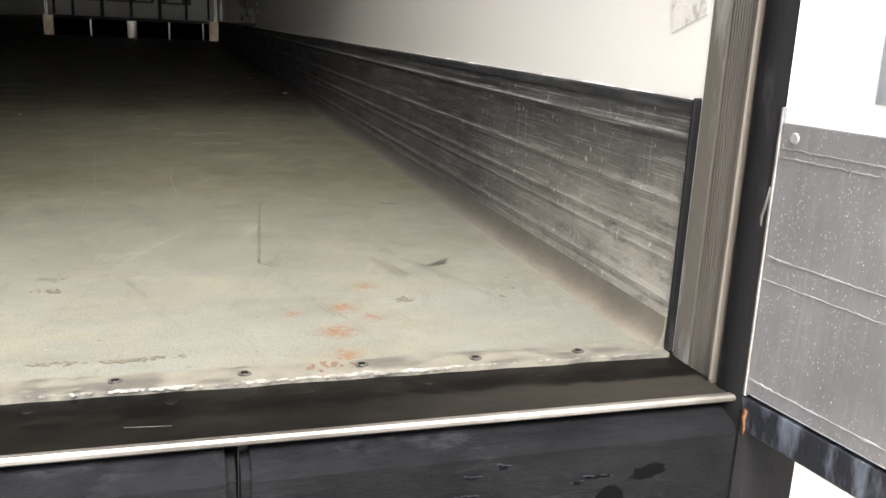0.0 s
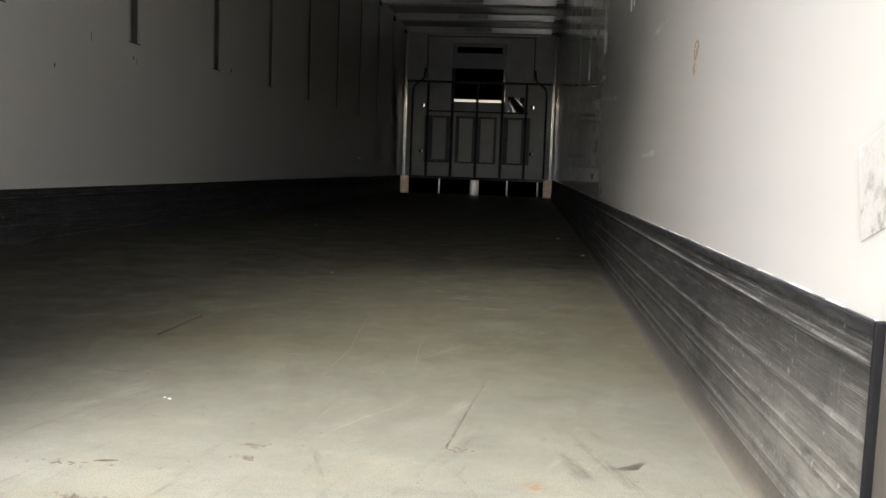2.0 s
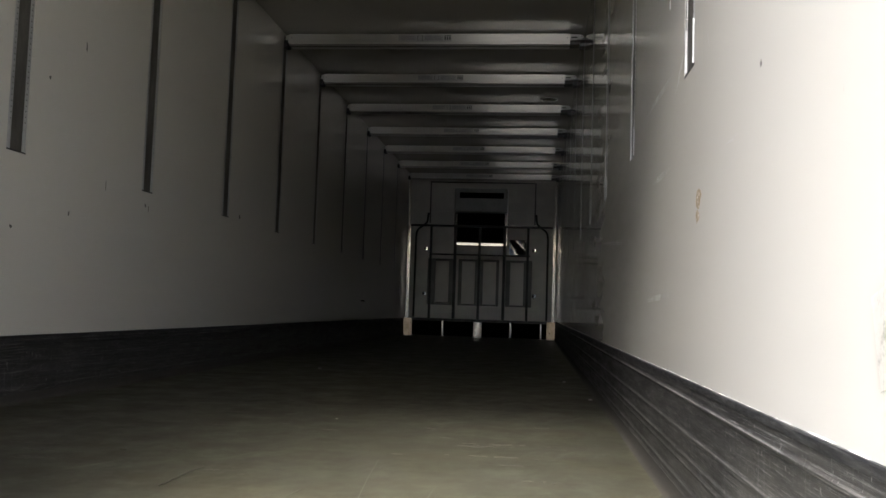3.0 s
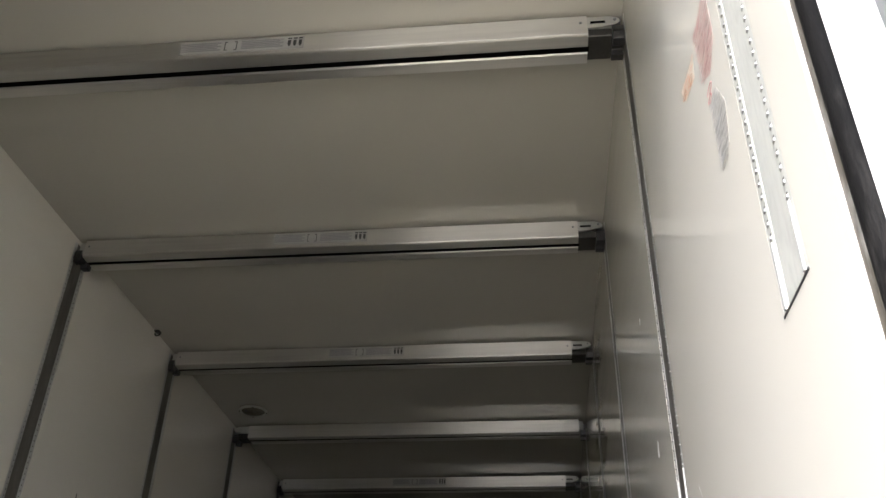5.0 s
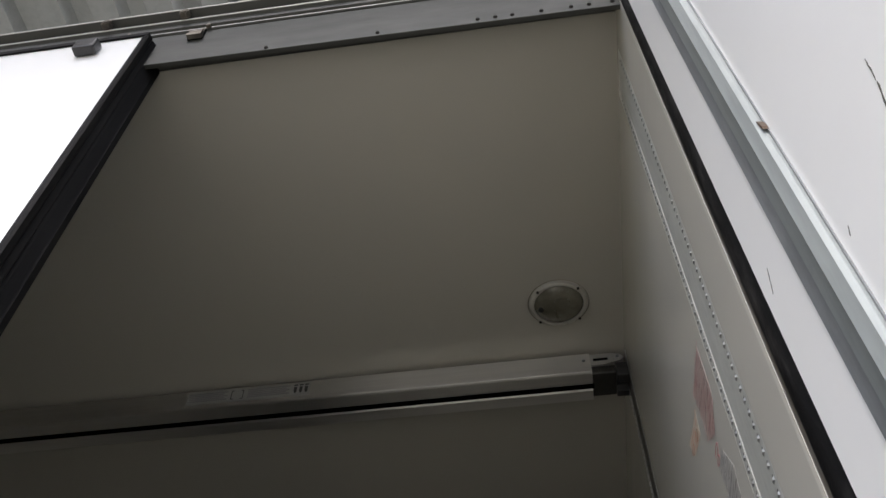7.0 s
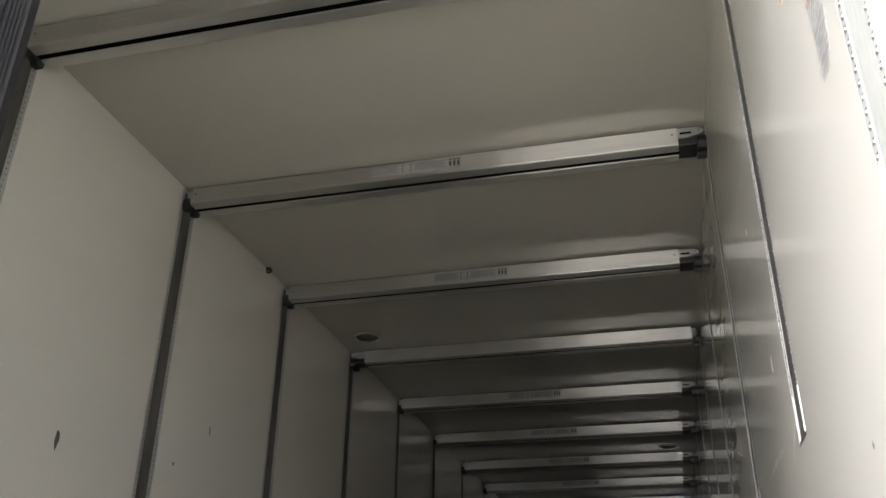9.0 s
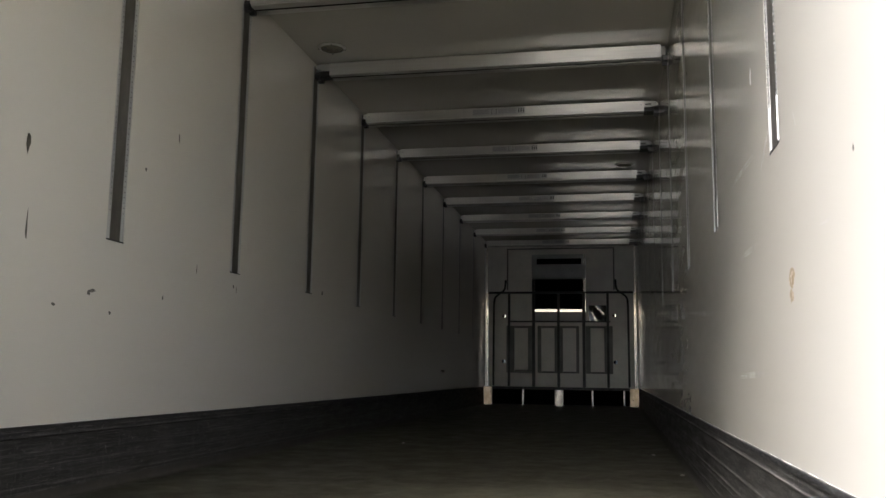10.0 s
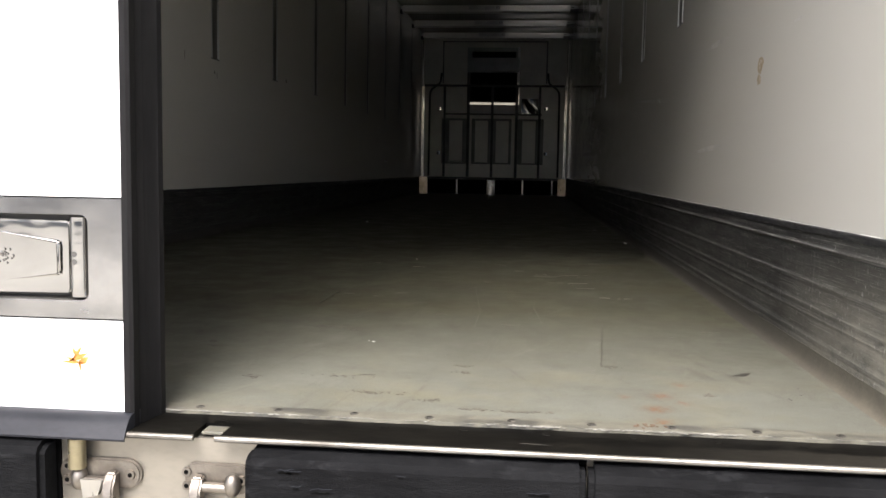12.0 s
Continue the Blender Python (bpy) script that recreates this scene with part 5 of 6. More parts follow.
# ---------------------------------------------------------------- load rails let into the walls
def load_rail(teeth_from, channel, label):
    """Local frame: y along the wall, z up, x = 0 is the wall face and +x goes into the wall."""
    t = thing("load_rail", (0, 0, 0), label, "load rail", "load rails in the walls")
    h = RAIL_Z1 - RAIL_Z0
    q = RAIL_W
    bm = bmesh.new()
    prism(bm, [(0.0020, 0.0290), (0.0018, 0.0310), (0.0018, q - 0.0310), (0.0020, q - 0.0290), (0.010, q - 0.0290), (0.010, 0.0290)], "z", 0, h)
    part("channel", bm, channel, t, "flat channel back")
    # dark sheet paints the shaded gap round the profile
    bm = bmesh.new()
    box(bm, 0.0032, 0.0045, 0.0, q, 0, h)
    part("backing", bm, BARSTEEL, t, "dark sheet for the shade in the gap behind the profile")
    for e, m in ((0.0004, 1), (q - 0.0001, -1)) if channel is RAILBACK else ((0.0022, 1), (q - 0.0008, -1)):
        bm = bmesh.new()
        prism(bm, [(0.0010, e), (0.0008, e + m * 0.0010), (0.0008, e + m * 0.0245), (0.0010, e + m * 0.0255), (0.0030, e + m * 0.0255), (0.0030, e)], "z", 0, h)
        part("flange", bm, channel if channel is RAILBACK else RAILALU, t, "light aluminium flange")
    pitch = 0.0238
    for yc in (0.0165, RAIL_W - 0.0165):
        holes, nibs = bmesh.new(), bmesh.new()
        z = teeth_from
        while z < h - 0.02:
            box(holes, 0.0006, 0.0014, yc - 0.0032, yc + 0.0030, z + 0.0068, z + 0.0108)
            a = [(0.0008, yc - 0.0046, z - 0.001), (0.0008, yc + 0.0046, z - 0.001), (0.0008, yc + 0.0046, z + 0.006), (0.0008, yc - 0.0046, z + 0.006)]
            c = [(-0.0016, yc - 0.0026, z + 0.001), (-0.0016, yc + 0.0026, z + 0.001), (-0.0013, yc + 0.0026, z + 0.0045), (-0.0013, yc - 0.0026, z + 0.0045)]
            va, vc = [nibs.verts.new(p) for p in a], [nibs.verts.new(p) for p in c]
            nibs.faces.new(vc)
            nibs.faces.new(va[::-1])
            for i in range(4):
                nibs.faces.new((va[i], va[(i + 1) % 4], vc[(i + 1) % 4], vc[i]))
            z += pitch
        row = tagged(part("toothed_strip", nibs, RAILALU, t, "row of bright pressed teeth"), "row of bright pressed teeth", kind="stuff")
        tagged(part("slotted_strip", holes, BARSTEEL, row, "row of dark slots"), "row of dark slots", kind="stuff")
        bm = bmesh.new()
        cyl(bm, (0.0016, yc, 0.004), (0.0016, yc, teeth_from - 0.006), 0.0042, 10)
        part("end_bead", bm, RAILALU, t, "bright rubbed rail end", True)
    bm = bmesh.new()
    deep = 0.002 if channel is RAILBACK else 0.005
    box(bm, -0.0006, 0.004, 0.001, RAIL_W - 0.001, -deep, 0.0015)
    part("foot", bm, BLACKPLASTIC, t)
    return t

rail0 = load_rail(0.115, RAILBACK, "pale aluminium load rail with pressed teeth beside the doorway")
rail1 = load_rail(0.115, RAILDARK, "aluminium load rail with dark channel and light toothed flanges in the wall")
rail0.matrix_basis = pose(W - 0.0007, 0.172, RAIL_Z0)
rail1.matrix_basis = pose(W, right_spans[1][0], RAIL_Z0)
for y, _ in right_spans[2:]:
    copy_thing(rail1, pose(W, y, RAIL_Z0))
for y, _ in left_spans:
    copy_thing(rail1, pose(-W, y + RAIL_W, RAIL_Z0, 0, 0, 180))

bm = bmesh.new()
for z0, dz, y0, y1 in ((1.19, 0.06, 0.20, 0.262), (1.40, 0.10, 0.20, 0.27), (1.62, 0.08, 0.205, 0.275), (1.86, 0.11, 0.20, 0.27), (2.10, 0.09, 0.21, 0.275)):
    prism(bm, [(y1, z0), (y1 + 0.0012, z0), (y0 + 0.0012, z0 + dz), (y0, z0 + dz)], "x", W + 0.0040, W + 0.0046)
part("pencil_lines", bm, MARKLIGHT, wall_right, "thin pencil strokes on the rail")

# ---------------------------------------------------------------- stowed load beams under the ceiling
def load_beam():
    """Local frame: y = 0 is the face towards the doors, z = 0 the beam's top, x across the trailer."""
    t = thing("load_beam", (0, 0, 0), "stowed aluminium load beam spanning below the ceiling", "load beam", "load beams under the ceiling")
    xl, xr = -1.185, 1.112
    # closed section: flat face with a rolled lower edge, and two flat soles either side of a deep slot
    bm = bmesh.new()
    prism(bm, [(0.0015, -0.0015), (0.004, 0.0), (0.130, 0.0), (0.133, -0.003), (0.133, -0.087), (0.130, -0.090), (0.086, -0.0905), (0.081, -0.087), (0.080, -0.082), (0.080, -0.058),
               (0.057, -0.058), (0.057, -0.082), (0.056, -0.087), (0.051, -0.0905), (0.006, -0.090), (-0.001, -0.0875), (-0.0025, -0.083), (-0.001, -0.079), (0.0015, -0.0765)], "x", xl, xr)
    bmesh.ops.triangulate(bm, faces=[f for f in bm.faces if len(f.verts) > 4])
    bar = part("bar", bm, ALU, t, "long aluminium box section")
    # near-flush black fill paints the slot's inner shade
    bm = bmesh.new()
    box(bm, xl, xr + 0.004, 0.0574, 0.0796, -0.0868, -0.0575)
    part("slot", bm, DARKVOID, bar, "dark fill for the shade in the underside slot")
    bm = bmesh.new()
    prism(bm, [(xr - 0.02, -0.004), (1.186, -0.004), (1.212, -0.012), (1.222, -0.026), (1.208, -0.040), (1.176, -0.046), (1.160, -0.052), (xr - 0.02, -0.052)], "y", 0.006, 0.127)
    slider = part("slider", bm, RAILALU, t, "telescoping end piece")
    bm = bmesh.new()
    box(bm, 1.122, 1.170, 0.003, 0.0065, -0.034, -0.026)
    part("slot_hole", bm, DARKVOID, slider, "dark oblong slot")
    bm = bmesh.new()
    cyl(bm, (1.203, 0.0062, -0.021), (1.203, 0.003, -0.021), 0.0062, 10, 0.005)
    part("pin", bm, GALVDARK, slider, "dull pin head")
    bm = bmesh.new()
    box(bm, 1.170, 1.224, 0.020, 0.045, -0.062, -0.046, 0.004)
    part("spring_clip", bm, BLACKPLASTIC, slider)
    bm = bmesh.new()
    box(bm, xr - 0.004, 1.19, 0.012, 0.121, -0.086, -0.0525, 0.003)
    part("slide_pad", bm, SLIDEDARK, slider, "dark inner sleeve")
    bm = bmesh.new()
    box(bm, -1.215, xl + 0.02, 0.008, 0.117, -0.070, -0.008, 0.004)
    part("end_plate", bm, RAILALU, t, "end plate")
    for s, x0, x1 in ((1, 1.19, 1.229), (-1, -1.229, -1.196)):
        bm = bmesh.new()
        prism(bm, [(0.002, -0.052), (0.03, -0.046), (0.10, -0.050), (0.118, -0.075), (0.112, -0.104), (0.080, -0.108), (0.074, -0.088), (0.044, -0.086), (0.036, -0.112), (0.004, -0.108), (-0.002, -0.08)], "x", x0, x1)
        bmesh.ops.bevel(bm, geom=bm.edges[:], offset=0.002, segments=1, affect="EDGES")
        part("latch", bm, BLACKPLASTIC, t, "black plastic rail latch")
        bm = bmesh.new()
        box(bm, x0 - (0.02 if s > 0 else 0.0), x1 + (0.0 if s > 0 else 0.02), 0.04, 0.09, -0.046, -0.020, 0.004)
        part("latch_tongue", bm, GALVDARK, t)
    for x in (1.09, -1.165):
        bm = bmesh.new()
        cyl(bm, (x, 0.0005, -0.034), (x, -0.0025, -0.034), 0.0055, 10, 0.004)
        part("rivet", bm, GALVDARK, t)
    # faded load label: foil strip with grey text blocks, a box and three black figures
    bm = bmesh.new()
    box(bm, -0.275, 0.162, 0.0004, 0.0017, -0.066, -0.010)
    label = part("label", bm, LABELLIGHT, t, "faded foil label")
    bm = bmesh.new()
    for a, b in ((-0.27, -0.130), (-0.058, 0.090)):
        for r in range(5):
            box(bm, a, b - 0.012 * (r % 2), -0.0002, 0.0005, -0.021 - 0.0082 * r, -0.0155 - 0.0082 * r)
    part("text_bars", bm, LABELGREY, label)
    bm = bmesh.new()
    for a, b, c, d in ((-0.117, -0.114, -0.056, -0.016), (-0.076, -0.073, -0.056, -0.016), (-0.117, -0.107, -0.019, -0.016), (-0.083, -0.073, -0.019, -0.016), (-0.117, -0.107, -0.056, -0.053), (-0.083, -0.073, -0.056, -0.053)):
        box(bm, a, b, -0.0002, 0.0005, c, d)
    part("text_box", bm, INK, label)
    bm = bmesh.new()
    for x in (0.105, 0.124, 0.143):
        prism(bm, [(x, -0.026), (x + 0.011, -0.026), (x + 0.011, -0.044), (x + 0.008, -0.054), (x + 0.003, -0.054), (x, -0.044)], "y", -0.0002, 0.0005)
        box(bm, x - 0.001, x + 0.013, -0.0002, 0.0005, -0.021, -0.015)
    part("text_figures", bm, INK, label)
    return t

beam0 = load_beam()
rng = random.Random(2)
BEAM_Z = 2.667
beam0.matrix_basis = pose(0, BEAM0, BEAM_Z)
for k in range(1, BEAMS):
    y = BEAM0 + PITCH * k - (0.03 if k == BEAMS - 1 else 0)
    turn = rng.uniform(-0.12, 0.12)
    if k == 3:
        copy_thing(beam0, pose(0, y + 0.133, BEAM_Z, 0, 0, 180))
    else:
        copy_thing(beam0, pose(rng.uniform(-0.002, 0.002), y, BEAM_Z, 0, 0, turn))

# ---------------------------------------------------------------- ceiling lamps and hooks
def ceiling_lamp():
    t = thing("ceiling_light", (0, 0, 0), "unlit round frosted light with white ring on the ceiling", "light", "round ceiling lights")
    bm = bmesh.new()
    seg = 40
    outline = [(0.079, -0.012), (0.083, -0.014), (0.090, -0.010), (0.0945, -0.001), (0.079, -0.001)]
    rings = [[bm.verts.new((r * math.cos(2 * math.pi * k / seg), r * math.sin(2 * math.pi * k / seg), z)) for r, z in outline] for k in range(seg)]
    for k in range(seg):
        a, b = rings[k], rings[(k + 1) % seg]
        for i in range(5):
            bm.faces.new((a[i], b[i], b[(i + 1) % 5], a[(i + 1) % 5]))
    ring = part("ring", bm, RING, t, "white plastic ring", True)
    bm = bmesh.new()
    prof = [(0.0, -0.026), (0.03, -0.025), (0.055, -0.021), (0.072, -0.013), (0.080, -0.003)]
    centre = bm.verts.new((0, 0, prof[0][1]))
    rr = [[bm.verts.new((r * math.cos(2 * math.pi * k / seg), r * math.sin(2 * math.pi * k / seg), z)) for k in range(seg)] for r, z in prof[1:]]
    for k in range(seg):
        j = (k + 1) % seg
        bm.faces.new((centre, rr[0][k], rr[0][j]))
        for a, b in zip(rr, rr[1:]):
            bm.faces.new((a[k], b[k], b[j], a[j]))
    part("lens", bm, LENS, t, "dusty frosted lens", True)
    # the lamp holder shows through the lens as a faint ring and stem
    bm = bmesh.new()
    ring_pts = [(0.010 + 0.024 * math.cos(2 * math.pi * k / 20), -0.022 + 0.020 * math.sin(2 * math.pi * k / 20), -0.0238) for k in range(21)]
    tube(bm, ring_pts, 0.0016, 6)
    tube(bm, [(-0.012, 0.006, -0.0245), (-0.010, 0.030, -0.0238), (-0.006, 0.050, -0.0205)], 0.0035, 6)
    part("holder", bm, LENSDARK, t, "dim lamp holder behind the lens")
    bm = bmesh.new()
    cyl(bm, (-0.058, 0.004, -0.018), (-0.058, 0.004, -0.0235), 0.009, 12)
    part("drain_plug", bm, BLACKPLASTIC, t, "small black plug")
    for k in range(4):
        a = radians(45 + 90 * k)
        bm = bmesh.new()
        cyl(bm, (0.090 * math.cos(a), 0.090 * math.sin(a), -0.012), (0.090 * math.cos(a), 0.090 * math.sin(a), -0.0155), 0.0045, 10)
        part("screw", bm, SCREW, ring)
    bm = bmesh.new()
    for k in range(seg):
        a, b = 2 * math.pi * k / seg, 2 * math.pi * (k + 1) / seg
        w, w2 = (0.0976 + 0.0012 * math.sin(1.0 + 2 * q) for q in (a, b))
        prism(bm, [(0.0968 * math.cos(a), 0.0968 * math.sin(a)), (w * math.cos(a), w * math.sin(a)), (w2 * math.cos(b), w2 * math.sin(b)), (0.0968 * math.cos(b), 0.0968 * math.sin(b))], "z", -0.0012, 0)
    part("grime_ring", bm, MARKLIGHT, t, "thin dark line round the light")
    return t

cl = ceiling_lamp()
cl.matrix_basis = pose(1.026, 1.034, H)
copy_thing(cl, pose(-1.012, 4.607, H, 0, 0, 60))
copy_thing(cl, pose(0.985, 8.26, H, 0, 0, 20))

def ceiling_hook():
    t = thing("ceiling_hook", (0, 0, 0), "small black lashing eye in the ceiling corner", "hook", "lashing eyes")
    bm = bmesh.new()
    box(bm, 0.0, 0.03, -0.018, 0.018, -0.012, 0.0, 0.003)
    part("base", bm, BLACKPLASTIC, t)
    bm = bmesh.new()
    tube(bm, [(0.015 + 0.016 * math.cos(a), 0, -0.014 - 0.016 * math.sin(a)) for a in [math.pi * k / 8 for k in range(9)]], 0.004, 8)
    part("eye", bm, SCREW, t, "", True)
    return t

hook = ceiling_hook()
hook.matrix_basis = pose(-W + 0.002, 3.411, H - 0.001)

# ---------------------------------------------------------------- front bulkhead, evaporator and guard frame
bulk = thing("bulkhead", (0, 0, 0), "grey return-air bulkhead with pressed panels", "bulkhead", kind="structure")
bm = bmesh.new()
box(bm, -W + 0.002, W - 0.002, L, L + 0.03, 0.25, H - 0.002)
part("panel", bm, BULK, bulk)
# black sheet in place of the shade under the bulkhead panel
bm = bmesh.new()
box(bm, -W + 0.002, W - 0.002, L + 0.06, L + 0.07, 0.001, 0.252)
part("return_gap", bm, DARKVOID, bulk, "black sheet standing in for the shaded return-air gap")
# these frames carry the pressed recesses' shade in their colour
for a, b, a2, b2 in ((-0.879, -0.456, -0.749, -0.527), (-0.370, -0.048, -0.311, -0.095), (-0.008, 0.299, 0.039, 0.253), (0.405, 0.835, 0.482, 0.701)):
    bm = bmesh.new()
    for x0, x1, z0, z1 in ((a, a2, 0.51, 1.272), (b2, b, 0.51, 1.272), (a2, b2, 0.51, 0.538), (a2, b2, 1.237, 1.272)):
        box(bm, x0, x1, L - 0.028, L - 0.001, z0, z1, 0.008)
    part("pressed_frame", bm, FRAMEGREY, bulk, "raised frame, dark for the shade of a pressed recess")
for x, z in ((-0.921, 1.432), (-0.930, 0.691), (0.862, 1.443), (0.871, 0.696)):
    bm = bmesh.new()
    cyl(bm, (x, L - 0.0005, z), (x, L - 0.010, z), 0.030, 14, 0.026)
    ring = part("stud", bm, DARKVOID, bulk, "dark round hole with a bright rim")
    bm = bmesh.new()
    bowed(bm, x + 0.018, 0.020, L - 0.016, z - 0.026, z + 0.026, 6.5 if x < 0 else 0.2, 1.0, 4, 0.008)
    part("rim", bm, POLISHED, ring, "bright rim")
for s in (-1, 1):
    bm = bmesh.new()
    box(bm, s * 0.865 - 0.012, s * 0.865 + 0.012, L - 0.022, L - 0.001, 1.86, 2.556, 0.004)
    part("duct_edge", bm, FRAMEGREY, bulk, "upright edge of the air duct")
bm = bmesh.new()
box(bm, -0.853, 0.853, L - 0.022, L - 0.001, 2.535, 2.556, 0.004)
part("duct_edge", bm, FRAMEGREY, bulk, "upper edge of the air duct")
for a, b in ((-0.84, -0.452), (0.43, 0.748)):
    bm = bmesh.new()
    box(bm, a, b, L - 0.012, L - 0.001, 1.35, 2.06, 0.003)
    part("side_plate", bm, BULK, bulk)
bm = bmesh.new()
nu, nv = 14, 12
grid = []
for i in range(nu + 1):
    u = 2 * i / nu - 1
    grid.append([bm.verts.new((0.5975 + 0.1395 * u, L - 0.020 + 0.1395 * u * 0.032 - 0.0042 * u * u + 0.0030 * math.sin(2.6 * u + 1.9 * v) - 0.0022 * v * v, 1.482 + 0.125 * v)) for v in [2 * j / nv - 1 for j in range(nv + 1)]])
for i in range(nu):
    for j in range(nv):
        bm.faces.new((grid[i][j], grid[i + 1][j], grid[i + 1][j + 1], grid[i][j + 1]))
bmesh.ops.solidify(bm, geom=bm.faces[:], thickness=0.004)
part("bright_plate", bm, MIRROR, bulk, "dented polished access plate", True)
bm = bmesh.new()
box(bm, -0.74, -0.46, L - 0.03, L - 0.012, 0.54, 0.56, 0.004)
part("grab_bar", bm, POLISHED, bulk, "short bright grab bar")

evap = thing("evaporator", (0, L - 0.001, 0), "grey evaporator housing with dark air grilles on the bulkhead", "evaporator")
bm = bmesh.new()
box(bm, -0.452, 0.42, -0.16, -0.002, 2.03, 2.43, 0.012)
hood = part("hood", bm, EVAP, evap)
# outlet slot and grille below: black faces stand in for shaded openings
bm = bmesh.new()
box(bm, -0.37, 0.352, -0.166, -0.159, 2.265, 2.36, 0.002)
part("air_slot", bm, DARKVOID, hood, "outlet slot, black for the shade inside")
bm = bmesh.new()
bowed(bm, 0.402, 0.033, -0.168, 2.25, 2.428, 1.4, 0.4, 4, 0.0075)
part("edge_trim", bm, POLISHED, hood, "bright edge trim")
bm = bmesh.new()
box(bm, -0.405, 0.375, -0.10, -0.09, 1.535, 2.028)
part("grille", bm, DARKVOID, evap, "return-air grille, black for the shade inside")
for n in range(14):
    bm = bmesh.new()
    z = 1.56 + 0.034 * n
    box(bm, -0.405, 0.375, -0.106, -0.1005, z, z + 0.006)
    part("louvre", bm, DARKVOID, evap)
for a, b in ((-0.452, -0.407), (0.377, 0.42)):
    bm = bmesh.new()
    box(bm, a, b, -0.13, -0.002, 1.50, 2.028, 0.004)
    part("cheek", bm, POLISHED, evap, "bright side cheek")
bm = bmesh.new()
bowed(bm, -0.015, 0.77, -0.135, 1.495, 1.535, 2.65, -1.35, 12, 0.06)
part("lip", bm, MIRROR, evap, "bright lower lip")
bm = bmesh.new()
box(bm, -0.45, 0.42, -0.06, -0.002, 1.34, 1.50, 0.005)
part("lower_panel", bm, EVAP, evap)

guard = thing("pallet_guard", (0, 13.30, 0), "dark steel tube pallet guard in front of the bulkhead", "guard frame")
def bar(name, x0, x1, z0, z1, mat_=None, depth=0.03):
    bm = bmesh.new()
    box(bm, x0, x1, -depth / 2, depth / 2, z0, z1, 0.004)
    return part(name, bm, mat_ or BARSTEEL, guard)
bar("rail", -1.165, 1.165, 1.79, 1.825, depth=0.04)
bar("rail", -1.165, 1.165, 0.245, 0.29, depth=0.04)
bar("rail", -0.84, 0.80, 1.325, 1.35, depth=0.028)
for x in (-0.825, 0.761):
    bar("bar", x - 0.02, x + 0.02, 0.292, 1.788)
for x in (-0.425, 0.381):
    bar("bar", x - 0.024, x + 0.024, 0.292, 1.788)
bar("bar", -0.045, -0.003, 0.292, 1.788)
for s in (-1, 1):
    bm = bmesh.new()
    tube(bm, [(s * 1.085, 0.03, 0.30), (s * 1.08, 0.03, 1.62), (s * 1.072, 0.03, 1.70), (s * 1.045, 0.03, 1.75), (s * 0.93, 0.03, 1.835), (s * 0.905, 0.03, 1.865), (s * 0.895, 0.03, 1.91), (s * 0.885, 0.03, 2.02)], 0.017, 8)
    part("bent_tube", bm, BARSTEEL, guard, "", True)
for x, w in ((-0.595, 0.014), (-0.02, 0.07), (0.507, 0.014), (1.0, 0.014)):
    bm = bmesh.new()
    bowed(bm, x, 2 * w, -0.02, 0.0, 0.244, 4.0 if x < 0.3 else -1.0, 6.0)
    part("leg", bm, POSTSTEEL, guard, "bright short leg")

def corner_post(s):
    t = thing("corner_post", (s * 1.19, 13.29, 0), "bright bent steel corner post beside the bulkhead", "post", "corner posts")
    bm = bmesh.new()
    bowed(bm, 0, 0.050, 0.012, 0.285, 1.80, 5.5 if s < 0 else -3.0)
    part("core", bm, BARSTEEL, t, "dark groove between the covers", True)
    for cx, w in ((-0.012 * s, 0.020), (0.0115 * s, 0.013)):
        bm = bmesh.new()
        bowed(bm, cx, w, 0, 0.285, 1.80, 5.5 if s < 0 else -3.0)
        part("cover", bm, POSTSTEEL, t, "", True)
    bm = bmesh.new()
    bowed(bm, 0.006 * s, 0.020, 0.01, 1.80, 2.55, 5.5 if s < 0 else -3.0)
    part("upper_strip", bm, POSTSTEEL, t, "", True)
    hole = bmesh.new()
    cyl(hole, (-0.012 * s, -0.0022, 0), (-0.012 * s, 0.004, 0), 0.005, 8)
    hole_me = mesh_of("hole", hole, DARKVOID)
    for n in range(14):
        ob = new("hole", hole_me)
        ob.location = (0, 0, 0.36 + 0.105 * n)
        ob.parent = t
    return t
def corner_foot(s):
    bm = bmesh.new()
    bowed(bm, s * 1.158, 0.135, 13.20, 0.0, 0.283, 7.5 if s < 0 else -2.0, 4.0, 8)
    tagged(part("metal_block", bm, FOOTMETAL, None, "", True), "pale brassy metal foot block on the floor under the post", "block", "corner feet")
for s in (-1, 1):
    corner_post(s)
    corner_foot(s)

# small cleat on the left wall
bm = bmesh.new()
box(bm, -W, -W + 0.012, 9.66, 9.84, 0.504, 0.518, 0.003)
tagged(part("wall_cleat", bm, POLISHED, None), "short bright metal cleat on the side wall", "cleat")

# ---------------------------------------------------------------- marks, stickers and litter
rng = random.Random(21)
def smudge(cx, cy, rx, ry, count=9):
    """A broken dark smudge made of small uneven blots."""
    return [(cx + rng.gauss(0, 0.42) * rx, cy + rng.gauss(0, 0.38) * ry, rx * rng.uniform(0.12, 0.42), ry * rng.uniform(0.2, 0.55), rng.uniform(-0.3, 0.3)) for _ in range(count)]

